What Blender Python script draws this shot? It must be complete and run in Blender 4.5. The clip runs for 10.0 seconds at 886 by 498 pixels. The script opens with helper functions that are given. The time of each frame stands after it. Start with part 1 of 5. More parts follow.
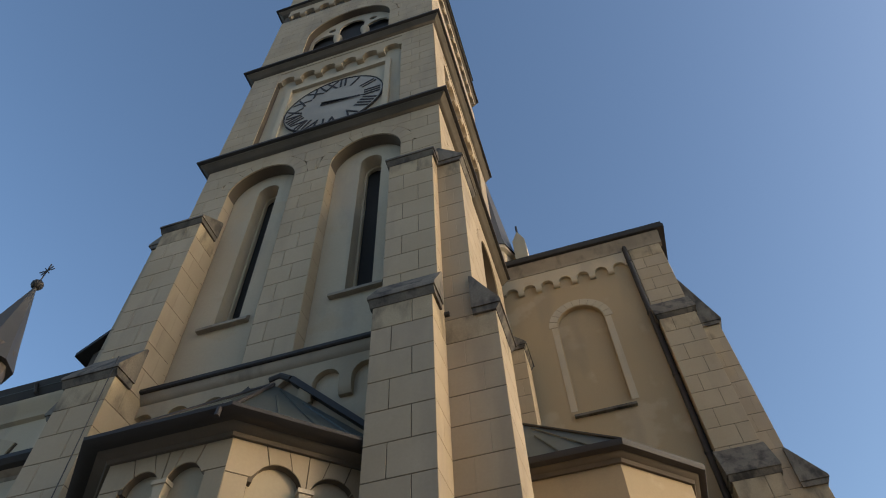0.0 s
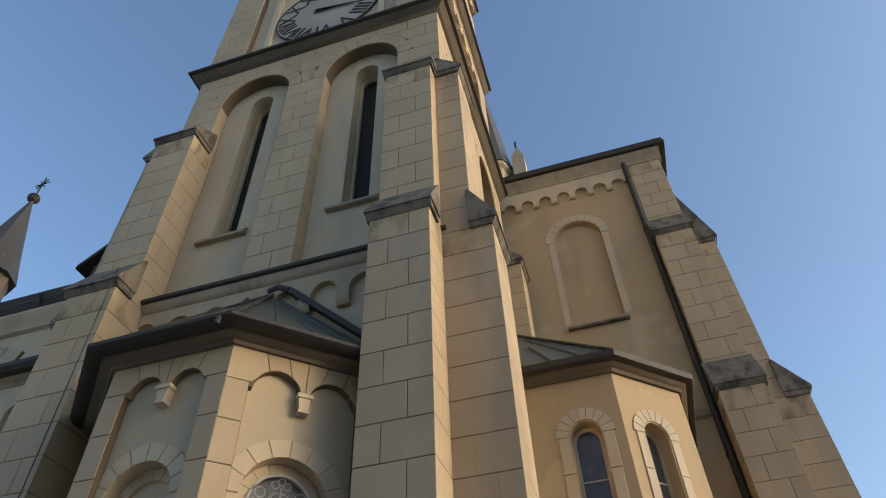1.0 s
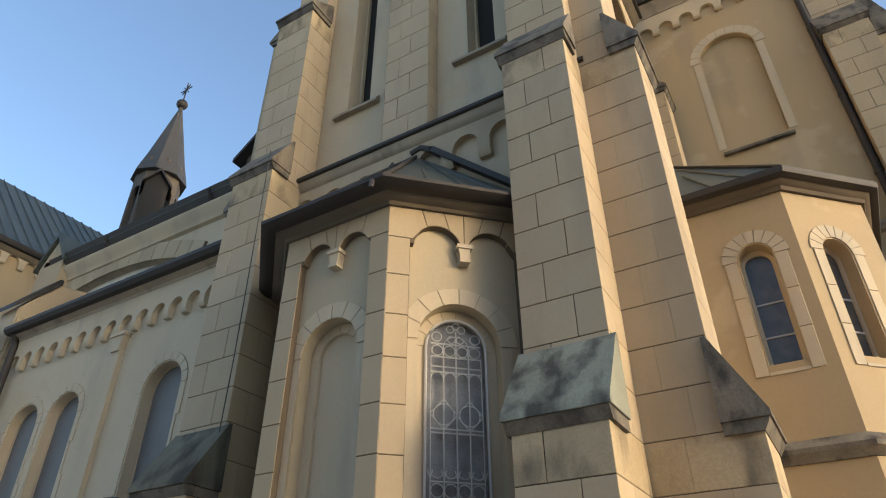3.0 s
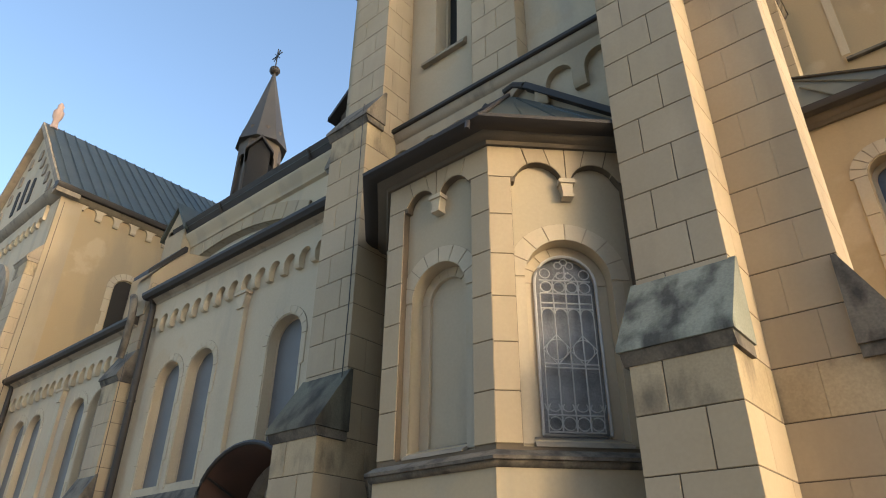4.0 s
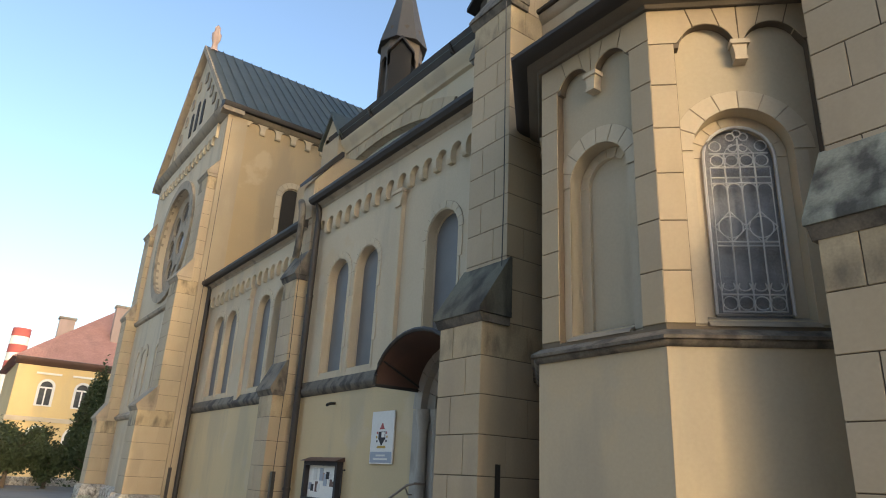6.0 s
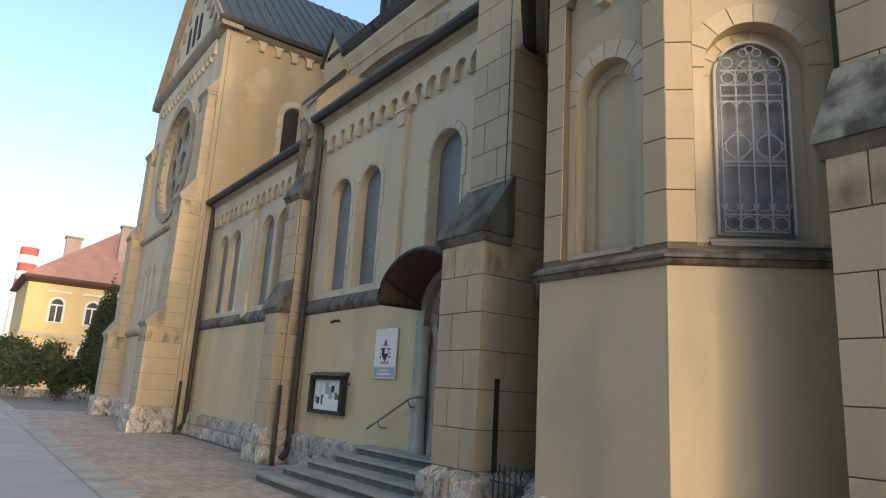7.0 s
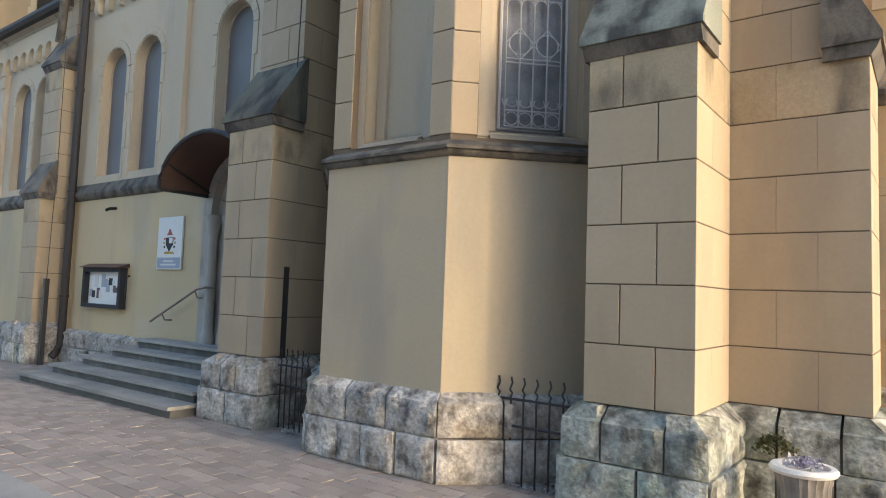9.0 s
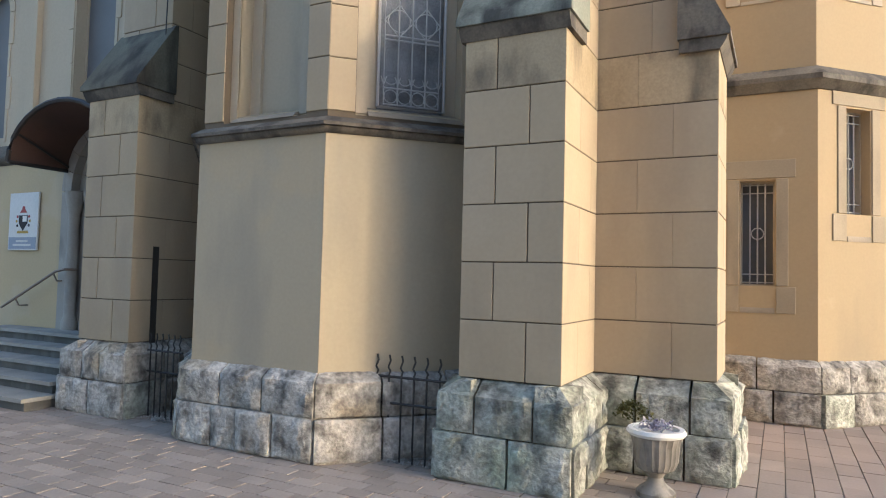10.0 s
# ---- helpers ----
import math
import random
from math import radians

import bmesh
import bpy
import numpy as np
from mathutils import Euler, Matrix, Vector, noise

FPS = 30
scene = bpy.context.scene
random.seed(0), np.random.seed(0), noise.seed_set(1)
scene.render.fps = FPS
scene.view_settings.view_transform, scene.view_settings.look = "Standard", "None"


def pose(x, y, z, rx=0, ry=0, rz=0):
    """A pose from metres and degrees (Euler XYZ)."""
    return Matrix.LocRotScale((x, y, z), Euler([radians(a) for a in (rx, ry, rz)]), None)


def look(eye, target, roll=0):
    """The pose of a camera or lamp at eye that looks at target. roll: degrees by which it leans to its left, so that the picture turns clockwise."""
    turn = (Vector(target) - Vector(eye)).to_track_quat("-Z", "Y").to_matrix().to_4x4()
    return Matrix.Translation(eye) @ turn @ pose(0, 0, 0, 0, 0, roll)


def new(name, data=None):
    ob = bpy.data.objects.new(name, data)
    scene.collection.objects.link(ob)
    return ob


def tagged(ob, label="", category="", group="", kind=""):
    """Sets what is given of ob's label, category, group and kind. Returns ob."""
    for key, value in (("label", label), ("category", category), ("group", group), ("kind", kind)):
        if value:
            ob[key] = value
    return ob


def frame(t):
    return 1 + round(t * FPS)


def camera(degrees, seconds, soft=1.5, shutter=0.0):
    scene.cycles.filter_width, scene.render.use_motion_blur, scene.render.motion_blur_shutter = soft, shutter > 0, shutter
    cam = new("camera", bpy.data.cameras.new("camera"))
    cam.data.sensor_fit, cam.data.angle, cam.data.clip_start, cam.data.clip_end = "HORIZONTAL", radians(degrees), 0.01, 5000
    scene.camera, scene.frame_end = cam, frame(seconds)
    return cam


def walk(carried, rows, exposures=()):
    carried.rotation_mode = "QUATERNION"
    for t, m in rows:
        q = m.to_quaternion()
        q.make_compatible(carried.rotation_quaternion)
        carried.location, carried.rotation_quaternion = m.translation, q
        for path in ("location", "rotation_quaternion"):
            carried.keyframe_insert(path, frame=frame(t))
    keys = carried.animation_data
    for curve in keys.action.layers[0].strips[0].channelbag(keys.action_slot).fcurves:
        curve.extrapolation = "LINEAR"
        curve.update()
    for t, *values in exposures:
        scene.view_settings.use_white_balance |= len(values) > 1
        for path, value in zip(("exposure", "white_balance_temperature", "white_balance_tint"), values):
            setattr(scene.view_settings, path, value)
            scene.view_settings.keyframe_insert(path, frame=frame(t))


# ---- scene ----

# ---- camera and its path ----
cam = camera(68.2, 10.0, soft=1.05)
PATH = [
    (0.0, -0.031, 0.024, 1.942, 142.49, 1.97, 17.48),
    (0.5, -0.020, 0.066, 1.931, 138.80, 1.87, 17.00),
    (1.0, -0.026, 0.081, 1.916, 135.24, 1.85, 17.12),
    (1.5, -0.042, 0.110, 1.899, 131.59, 1.74, 17.98),
    (2.0, -0.078, 0.129, 1.895, 127.92, 0.86, 21.19),
    (2.5, -0.164, 0.164, 1.884, 125.52, 0.49, 25.97),
    (4.0, -0.314, 0.197, 1.803, 118.58, -0.48, 40.41),
    (4.5, -0.361, 0.175, 1.785, 116.72, -0.97, 44.89),
    (5.0, -0.400, 0.157, 1.773, 114.84, -1.65, 48.93),
    (5.5, -0.433, 0.165, 1.744, 112.50, -2.06, 51.72),
    (7.0, -0.454, 0.195, 1.664, 102.54, -3.33, 53.53),
    (7.5, -0.438, 0.235, 1.646, 99.99, -3.21, 50.85),
    (8.0, -0.411, 0.265, 1.615, 97.74, -3.00, 47.33),
    (8.5, -0.373, 0.297, 1.611, 95.72, -2.54, 42.02),
    (9.0, -0.339, 0.328, 1.610, 94.05, -2.05, 36.68),
    (9.5, -0.289, 0.363, 1.603, 92.95, -1.74, 31.81),
    (10.0, -0.242, 0.394, 1.604, 92.58, -1.42, 27.22),
]
rows = [(r[0], pose(*r[1:])) for r in PATH]
walk(cam, rows, exposures=[(0.0, 0.62, 6000, 10), (0.4, 0.62, 6000, 10), (1.0, 0.9, 6100, 10), (2.5, 1.3, 6250, 9), (4.5, 1.54, 6600, 10), (5.5, 1.44, 6600, 10), (7.5, 1.52, 6400, 13), (8.5, 1.8, 6200, 12), (10.0, 1.68, 5700, 11)])

# ---- world and sun ----
SUN_EL, SUN_AZ = 8.5, 0.3            # degrees; azimuth from +x towards +y
world = bpy.data.worlds.new("sky")
scene.world = world
world.use_nodes = True
wn = world.node_tree.nodes
sky = wn.new("ShaderNodeTexSky")
sky.sky_type, sky.sun_disc = "NISHITA", False
sky.sun_elevation, sky.sun_rotation = radians(14), radians(90 - SUN_AZ)
sky.air_density, sky.dust_density, sky.ozone_density = 1.0, 2.4, 1.7
wn["Background"].inputs["Strength"].default_value = 0.15
world.node_tree.links.new(sky.outputs[0], wn["Background"].inputs["Color"])
sun = new("sun", bpy.data.lights.new("sun", "SUN"))
sun.data.energy, sun.data.angle, sun.data.color = 0.52, radians(0.5), (1.0, 0.74, 0.47)
a, e = radians(SUN_AZ), radians(SUN_EL)
sun.matrix_basis = look((20 * math.cos(a), 20 * math.sin(a), 20 * math.tan(e)), (0, 0, 0))

# ---- materials ----


def surface(name, base, vary, stain, big=0.7, fine=45.0, rough=0.85, bump=0.25, stain_amount=0.35, metal=0.0,
            tint=0.10, streak=1.0, dist=0.01, stain_scale=1.3, stain_from=0.52, grain_amp=0.05, patch=None, stain_wide=0.16):
    """A weathered surface: base to vary at a large scale, grain at a fine one, stains in streaks, a tint by the piece."""
    m = bpy.data.materials.new(name)
    m.use_nodes = True
    n, l = m.node_tree.nodes, m.node_tree.links
    bsdf = n["Principled BSDF"]
    geo = n.new("ShaderNodeNewGeometry")
    info = n.new("ShaderNodeObjectInfo")

    def tex(scale, detail, stretch=(1, 1, 1)):
        mp = n.new("ShaderNodeMapping")
        mp.inputs["Scale"].default_value = stretch
        l.new(geo.outputs["Position"], mp.inputs["Vector"])
        t = n.new("ShaderNodeTexNoise")
        t.inputs["Scale"].default_value, t.inputs["Detail"].default_value = scale, detail
        l.new(mp.outputs[0], t.inputs["Vector"])
        return t.outputs["Fac"]

    def ramp(src, lo, hi):
        r = n.new("ShaderNodeMapRange")
        r.inputs["From Min"].default_value, r.inputs["From Max"].default_value = lo, hi
        l.new(src, r.inputs["Value"])
        return r.outputs[0]

    def mix(f, c1, c2, mode="MIX"):
        x = n.new("ShaderNodeMix")
        x.data_type, x.blend_type = "RGBA", mode
        for sock, val in ((x.inputs[0], f), (x.inputs[6], c1), (x.inputs[7], c2)):
            if isinstance(val, (float, int)):
                sock.default_value = val
            elif isinstance(val, tuple):
                sock.default_value = (*val, 1)
            else:
                l.new(val, sock)
        return x.outputs[2]
    grain = tex(fine, 6)
    c = mix(ramp(tex(big, 4), 0.35, 0.65), base, vary)
    st = n.new("ShaderNodeMath")
    st.operation = "MULTIPLY"
    l.new(ramp(tex(stain_scale, 7, (1, 1, 1 / (1 + 3 * streak))), stain_from, stain_from + stain_wide), st.inputs[0])
    st.inputs[1].default_value = stain_amount
    if patch:
        pt = n.new("ShaderNodeMath")
        pt.operation = "MULTIPLY"
        l.new(ramp(tex(0.75, 8), 0.585, 0.63), pt.inputs[0])
        pt.inputs[1].default_value = 0.55
        c = mix(pt.outputs[0], c, patch)
    c = mix(st.outputs[0], c, stain)
    v = n.new("ShaderNodeMapRange")
    v.inputs["To Min"].default_value, v.inputs["To Max"].default_value = 1 - tint, 1 + tint
    l.new(info.outputs["Random"], v.inputs["Value"])
    g = n.new("ShaderNodeMapRange")
    g.inputs["From Min"].default_value, g.inputs["From Max"].default_value = 0.3, 0.7
    g.inputs["To Min"].default_value, g.inputs["To Max"].default_value = 1 - grain_amp, 1 + grain_amp
    l.new(grain, g.inputs["Value"])
    vv = n.new("ShaderNodeMath")
    vv.operation = "MULTIPLY"
    l.new(v.outputs[0], vv.inputs[0])
    l.new(g.outputs[0], vv.inputs[1])
    hsv = n.new("ShaderNodeHueSaturation")
    l.new(vv.outputs[0], hsv.inputs["Value"])
    l.new(c, hsv.inputs["Color"])
    l.new(hsv.outputs[0], bsdf.inputs["Base Color"])
    bsdf.inputs["Roughness"].default_value, bsdf.inputs["Metallic"].default_value = rough, metal
    if bump:
        b = n.new("ShaderNodeBump")
        b.inputs["Strength"].default_value, b.inputs["Distance"].default_value = bump, dist
        l.new(grain, b.inputs["Height"])
        l.new(b.outputs[0], bsdf.inputs["Normal"])
    return m


ASHLAR = surface("ashlar_render", (0.41, 0.33, 0.222), (0.38, 0.30, 0.19), (0.28, 0.225, 0.16), stain_amount=0.4, tint=0.045, bump=0.03, fine=30, grain_amp=0.03, stain_wide=0.1)
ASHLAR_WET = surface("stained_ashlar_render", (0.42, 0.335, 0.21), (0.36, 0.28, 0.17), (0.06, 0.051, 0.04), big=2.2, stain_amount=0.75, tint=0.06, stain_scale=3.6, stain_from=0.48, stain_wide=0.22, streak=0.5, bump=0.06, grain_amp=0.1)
PLASTER = surface("ochre_plaster", (0.42, 0.31, 0.172), (0.39, 0.295, 0.172), (0.27, 0.22, 0.15), big=0.5, stain_amount=0.5, tint=0.0, bump=0.03, stain_scale=0.8, patch=(0.49, 0.385, 0.25), fine=30, grain_amp=0.03, stain_wide=0.1)
PALE = surface("pale_plaster", (0.50, 0.42, 0.295), (0.465, 0.385, 0.265), (0.35, 0.30, 0.23), big=0.6, stain_amount=0.5, tint=0.0, bump=0.03, patch=(0.48, 0.37, 0.23), fine=30, grain_amp=0.03, stain_wide=0.1)
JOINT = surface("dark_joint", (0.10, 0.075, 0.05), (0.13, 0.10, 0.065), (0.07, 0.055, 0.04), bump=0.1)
CAP = surface("weathered_cap_stone", (0.18, 0.155, 0.118), (0.11, 0.096, 0.075), (0.035, 0.031, 0.027), big=1.8, stain_amount=0.85, bump=0.2, stain_scale=4.5, stain_from=0.47, streak=0.3, stain_wide=0.16, grain_amp=0.16)
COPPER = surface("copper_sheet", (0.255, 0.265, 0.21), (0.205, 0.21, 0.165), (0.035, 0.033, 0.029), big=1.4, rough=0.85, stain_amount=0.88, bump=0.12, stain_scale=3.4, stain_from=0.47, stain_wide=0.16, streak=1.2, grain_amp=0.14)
ROOF = surface("roof_sheet", (0.085, 0.095, 0.08), (0.065, 0.075, 0.064), (0.13, 0.135, 0.105), big=1.2, rough=0.45, metal=0.3, bump=0.1)
GUTTER = surface("dark_gutter_metal", (0.026, 0.022, 0.019), (0.035, 0.029, 0.024), (0.05, 0.044, 0.037), rough=0.65, metal=0.0, bump=0.1)
RUSTY = surface("rust_brown_metal", (0.13, 0.065, 0.045), (0.10, 0.055, 0.04), (0.04, 0.03, 0.025), rough=0.55, metal=0.1, bump=0.1)
IRON = surface("wrought_iron", (0.03, 0.028, 0.027), (0.045, 0.04, 0.035), (0.07, 0.045, 0.03), rough=0.5, metal=0.3, bump=0.1)
# eave mouldings: the shade under gutters and cornice covers is put into this brown
SHADED_EAVE = surface("shaded_eave_moulding", (0.13, 0.105, 0.075), (0.10, 0.085, 0.06), (0.06, 0.052, 0.04), big=1.5, stain_amount=0.5)
SLATE = surface("dark_spire_sheet", (0.075, 0.07, 0.06), (0.06, 0.056, 0.05), (0.11, 0.105, 0.085), rough=0.55, metal=0.1)
# step stone darkened for risers: their shade is put into the colour
SHADED_RISER = surface("shaded_step_riser", (0.13, 0.125, 0.11), (0.10, 0.097, 0.088), (0.20, 0.195, 0.175), big=4, stain_amount=0.6, stain_scale=5)
MOULD = surface("moulded_stone", (0.34, 0.28, 0.20), (0.27, 0.225, 0.165), (0.13, 0.11, 0.085), big=1.5, stain_amount=0.6, bump=0.1, stain_scale=3, streak=0.3)
ROCK = surface("rock_faced_limestone", (0.50, 0.465, 0.405), (0.34, 0.31, 0.26), (0.075, 0.066, 0.054), big=5.0, fine=24, stain_amount=0.9, tint=0.16, bump=1.0, streak=0.1, dist=0.025, stain_scale=6.5, stain_from=0.5, stain_wide=0.2, grain_amp=0.35, patch=(0.36, 0.27, 0.15))
MOSSROCK = surface("algae_limestone", (0.47, 0.46, 0.39), (0.30, 0.315, 0.25), (0.06, 0.058, 0.046), big=4.0, fine=24, stain_amount=0.9, tint=0.15, bump=1.0, streak=0.2, dist=0.025, stain_scale=6.0, stain_from=0.47, stain_wide=0.22, grain_amp=0.35, patch=(0.27, 0.35, 0.25))
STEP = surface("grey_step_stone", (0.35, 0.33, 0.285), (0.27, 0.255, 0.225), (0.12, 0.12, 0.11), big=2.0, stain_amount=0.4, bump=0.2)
PAVER = surface("paver", (0.35, 0.285, 0.23), (0.295, 0.243, 0.2), (0.20, 0.172, 0.146), big=0.8, fine=40, stain_amount=0.5, tint=0.17, streak=0)
PAVER_RED = surface("red_brown_paver", (0.37, 0.285, 0.225), (0.33, 0.26, 0.21), (0.24, 0.20, 0.165), big=1.1, fine=40, stain_amount=0.5, tint=0.12, streak=0)
AISLEWALL = surface("yellow_ochre_plaster", (0.57, 0.44, 0.245), (0.52, 0.405, 0.235), (0.38, 0.32, 0.22), big=0.5, stain_amount=0.5, tint=0.0, bump=0.03, stain_scale=0.9, patch=(0.55, 0.45, 0.30), fine=30, grain_amp=0.03, stain_wide=0.1)
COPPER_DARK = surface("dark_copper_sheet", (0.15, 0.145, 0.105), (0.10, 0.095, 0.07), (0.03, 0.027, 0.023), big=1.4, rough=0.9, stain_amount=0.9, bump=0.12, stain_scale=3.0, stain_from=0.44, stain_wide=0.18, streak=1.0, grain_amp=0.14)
WINDOWSTONE = surface("grey_beige_window_stone", (0.37, 0.30, 0.20), (0.33, 0.27, 0.185), (0.20, 0.165, 0.12), big=1.5, stain_amount=0.5, bump=0.05, stain_scale=3, tint=0.05)
DOORSTONE = surface("grey_door_stone", (0.40, 0.37, 0.315), (0.33, 0.305, 0.26), (0.16, 0.145, 0.12), big=1.8, stain_amount=0.55, bump=0.1, stain_scale=4, streak=0.6)
BAYWALL = surface("grey_beige_plaster", (0.40, 0.335, 0.23), (0.43, 0.355, 0.235), (0.29, 0.255, 0.195), big=0.55, stain_amount=0.55, tint=0.0, bump=0.03, stain_scale=0.9, patch=(0.46, 0.36, 0.22), fine=30, grain_amp=0.03, stain_wide=0.1)
SANDBED = surface("paver_bed", (0.19, 0.16, 0.13), (0.16, 0.14, 0.115), (0.12, 0.11, 0.09))
ROAD = surface("pale_asphalt", (0.33, 0.325, 0.31), (0.29, 0.285, 0.275), (0.22, 0.22, 0.21), big=0.4, fine=70, stain_amount=0.4, streak=0)
WHITE = surface("white_paint", (0.72, 0.70, 0.64), (0.66, 0.64, 0.58), (0.50, 0.47, 0.42), stain_amount=0.3, bump=0.05)
GLASS = surface("dark_leaded_glass", (0.055, 0.06, 0.065), (0.09, 0.09, 0.09), (0.03, 0.03, 0.035), big=4, rough=0.18, bump=0.05, tint=0.05)
SHEET = surface("clouded_protective_sheet", (0.15, 0.148, 0.142), (0.12, 0.12, 0.118), (0.085, 0.086, 0.086), big=1.2, rough=0.55, bump=0.03, tint=0.05)
MESHGLASS = surface("meshed_leaded_glass", (0.28, 0.275, 0.265), (0.17, 0.172, 0.175), (0.075, 0.077, 0.08), big=3.5, fine=90, rough=0.4, bump=0.3, stain_amount=0.8, stain_scale=3.0, streak=2.0, grain_amp=0.25)
# near-black fill; in openings the unlit inside is put into this colour
DARK = surface("near_black_fill", (0.02, 0.018, 0.016), (0.028, 0.024, 0.02), (0.012, 0.011, 0.01))
DIAL = surface("grey_dial", (0.37, 0.34, 0.29), (0.32, 0.30, 0.26), (0.24, 0.22, 0.19), big=2)
INK = surface("dark_enamel", (0.03, 0.028, 0.03), (0.035, 0.03, 0.03), (0.02, 0.02, 0.02), bump=0)
GRILLE = surface("pale_grille_paint", (0.50, 0.49, 0.46), (0.44, 0.43, 0.41), (0.30, 0.28, 0.26), rough=0.5, bump=0)
TILE = surface("red_roof_tile", (0.42, 0.215, 0.165), (0.36, 0.18, 0.135), (0.26, 0.14, 0.11), big=1.0, fine=9, tint=0.1, grain_amp=0.2)
HOUSEY = surface("yellow_house_paint", (0.60, 0.44, 0.20), (0.56, 0.40, 0.18), (0.48, 0.36, 0.20), big=0.4)
LEAF = surface("leaf_green", (0.035, 0.055, 0.02), (0.05, 0.068, 0.025), (0.075, 0.06, 0.025), big=1.0, fine=8, bump=0)
BARK = surface("bark", (0.12, 0.09, 0.065), (0.09, 0.07, 0.05), (0.05, 0.045, 0.035))
REDP = surface("red_paint", (0.42, 0.10, 0.08), (0.38, 0.09, 0.08), (0.3, 0.09, 0.08), bump=0)
GOLD = surface("ochre_paint", (0.55, 0.36, 0.08), (0.5, 0.33, 0.08), (0.4, 0.3, 0.1), bump=0)
PINK = surface("pink_stone", (0.42, 0.30, 0.25), (0.38, 0.28, 0.23), (0.25, 0.2, 0.17))
GREYBLUE = surface("grey_blue_print", (0.35, 0.38, 0.42), (0.33, 0.36, 0.40), (0.3, 0.32, 0.35), bump=0)
BLOSSOM = surface("blossom", (0.16, 0.14, 0.22), (0.5, 0.48, 0.5), (0.1, 0.1, 0.14), big=9, bump=0)
MOSS = surface("moss", (0.10, 0.095, 0.025), (0.075, 0.085, 0.025), (0.14, 0.10, 0.04), big=8, fine=30, bump=0.8)

TIMBER = surface("dark_brown_turret_boards", (0.12, 0.095, 0.07), (0.085, 0.067, 0.05), (0.05, 0.04, 0.032), rough=0.75)
HANDRAIL = surface("worn_brown_rail", (0.27, 0.20, 0.15), (0.22, 0.17, 0.13), (0.12, 0.09, 0.07), rough=0.5, bump=0.05)
URN = surface("grey_brown_cast_stone", (0.31, 0.28, 0.235), (0.22, 0.20, 0.17), (0.10, 0.09, 0.075), big=5, stain_amount=0.8, stain_scale=12, stain_from=0.48, streak=2.0, bump=0.15)

# ---- building helpers ----
from mathutils import noise
I4 = Matrix.Identity(4)


def thing(name, x=0, y=0, z=0, label="", category="", group="", kind=""):
    ob = new(name)
    ob.matrix_basis = Matrix.Translation((x, y, z))
    return tagged(ob, label, category, group, kind)


def attach(ob, parent):
    ob.parent = parent
    ob.matrix_parent_inverse = parent.matrix_basis.inverted() if parent.parent is None else I4


def part(name, bm, material, parent, label="", kind=""):
    bmesh.ops.recalc_face_normals(bm, faces=bm.faces)
    me = bpy.data.meshes.new(name)
    bm.to_mesh(me)
    bm.free()
    me.materials.append(material)
    me.polygons.foreach_set("use_smooth", [True] * len(me.polygons))
    me.set_sharp_from_angle(angle=radians(40))
    ob = new(name, me)
    if parent:
        attach(ob, parent)
    return tagged(ob, label, kind=kind)


def face_frame(x, y, ux, uy):
    """Local u along the wall, d into the wall, z up."""
    return Matrix(((ux, -uy, 0, x), (uy, ux, 0, y), (0, 0, 1, 0), (0, 0, 0, 1)))


def box(bm, x0, x1, y0, y1, z0, z1, m=I4):
    vs = [bm.verts.new(m @ Vector((x, y, z))) for z in (z0, z1) for x, y in ((x0, y0), (x1, y0), (x1, y1), (x0, y1))]
    for q in ((3, 2, 1, 0), (4, 5, 6, 7), (0, 1, 5, 4), (1, 2, 6, 5), (2, 3, 7, 6), (3, 0, 4, 7)):
        bm.faces.new([vs[i] for i in q])
    return bm


def prism(bm, poly, lo, hi, m=I4, axis="u"):
    """A polygon swept from lo to hi. axis u: poly is (d, z); axis d: poly is (u, z); axis z: poly is (u, d)."""
    def at(p, w):
        return m @ Vector({"u": (w, p[0], p[1]), "d": (p[0], w, p[1]), "z": (p[0], p[1], w)}[axis])
    va, vb = [bm.verts.new(at(p, lo)) for p in poly], [bm.verts.new(at(p, hi)) for p in poly]
    n = len(poly)
    bm.faces.new(va)
    bm.faces.new(vb[::-1])
    for i in range(n):
        bm.faces.new((va[i], vb[i], vb[(i + 1) % n], va[(i + 1) % n]))
    return bm


def arch(cx, half, z0, zs, n=14, rise=1.0):
    pts = [(cx - half, z0), (cx + half, z0)]
    return pts + [(cx + half * math.cos(math.pi * i / n), zs + rise * half * math.sin(math.pi * i / n)) for i in range(n + 1)]


def circle(cx, cz, r, n=32):
    return [(cx + r * math.cos(2 * math.pi * i / n), cz + r * math.sin(2 * math.pi * i / n)) for i in range(n)]


def plate(bm, outer, holes, d0, d1, m=I4):
    """A slab in the u-z plane from depth d0 to d1 with openings through it."""
    tmp = bmesh.new()
    for loop in [outer] + holes:
        vs = [tmp.verts.new((p[0], 0, p[1])) for p in loop]
        for i in range(len(vs)):
            tmp.edges.new((vs[i], vs[(i + 1) % len(vs)]))
    bmesh.ops.triangle_fill(tmp, use_beauty=True, use_dissolve=False, edges=tmp.edges[:])
    tmp.verts.index_update()
    fr = [bm.verts.new(m @ Vector((v.co.x, d0, v.co.z))) for v in tmp.verts]
    bk = [bm.verts.new(m @ Vector((v.co.x, d1, v.co.z))) for v in tmp.verts]
    for f in tmp.faces:
        ix = [v.index for v in f.verts]
        bm.faces.new([fr[i] for i in ix])
        bm.faces.new([bk[i] for i in reversed(ix)])
    k = 0
    for loop in [outer] + holes:
        n = len(loop)
        for i in range(n):
            p, q = k + i, k + (i + 1) % n
            bm.faces.new((fr[p], fr[q], bk[q], bk[p]))
        k += n
    tmp.free()
    return bm


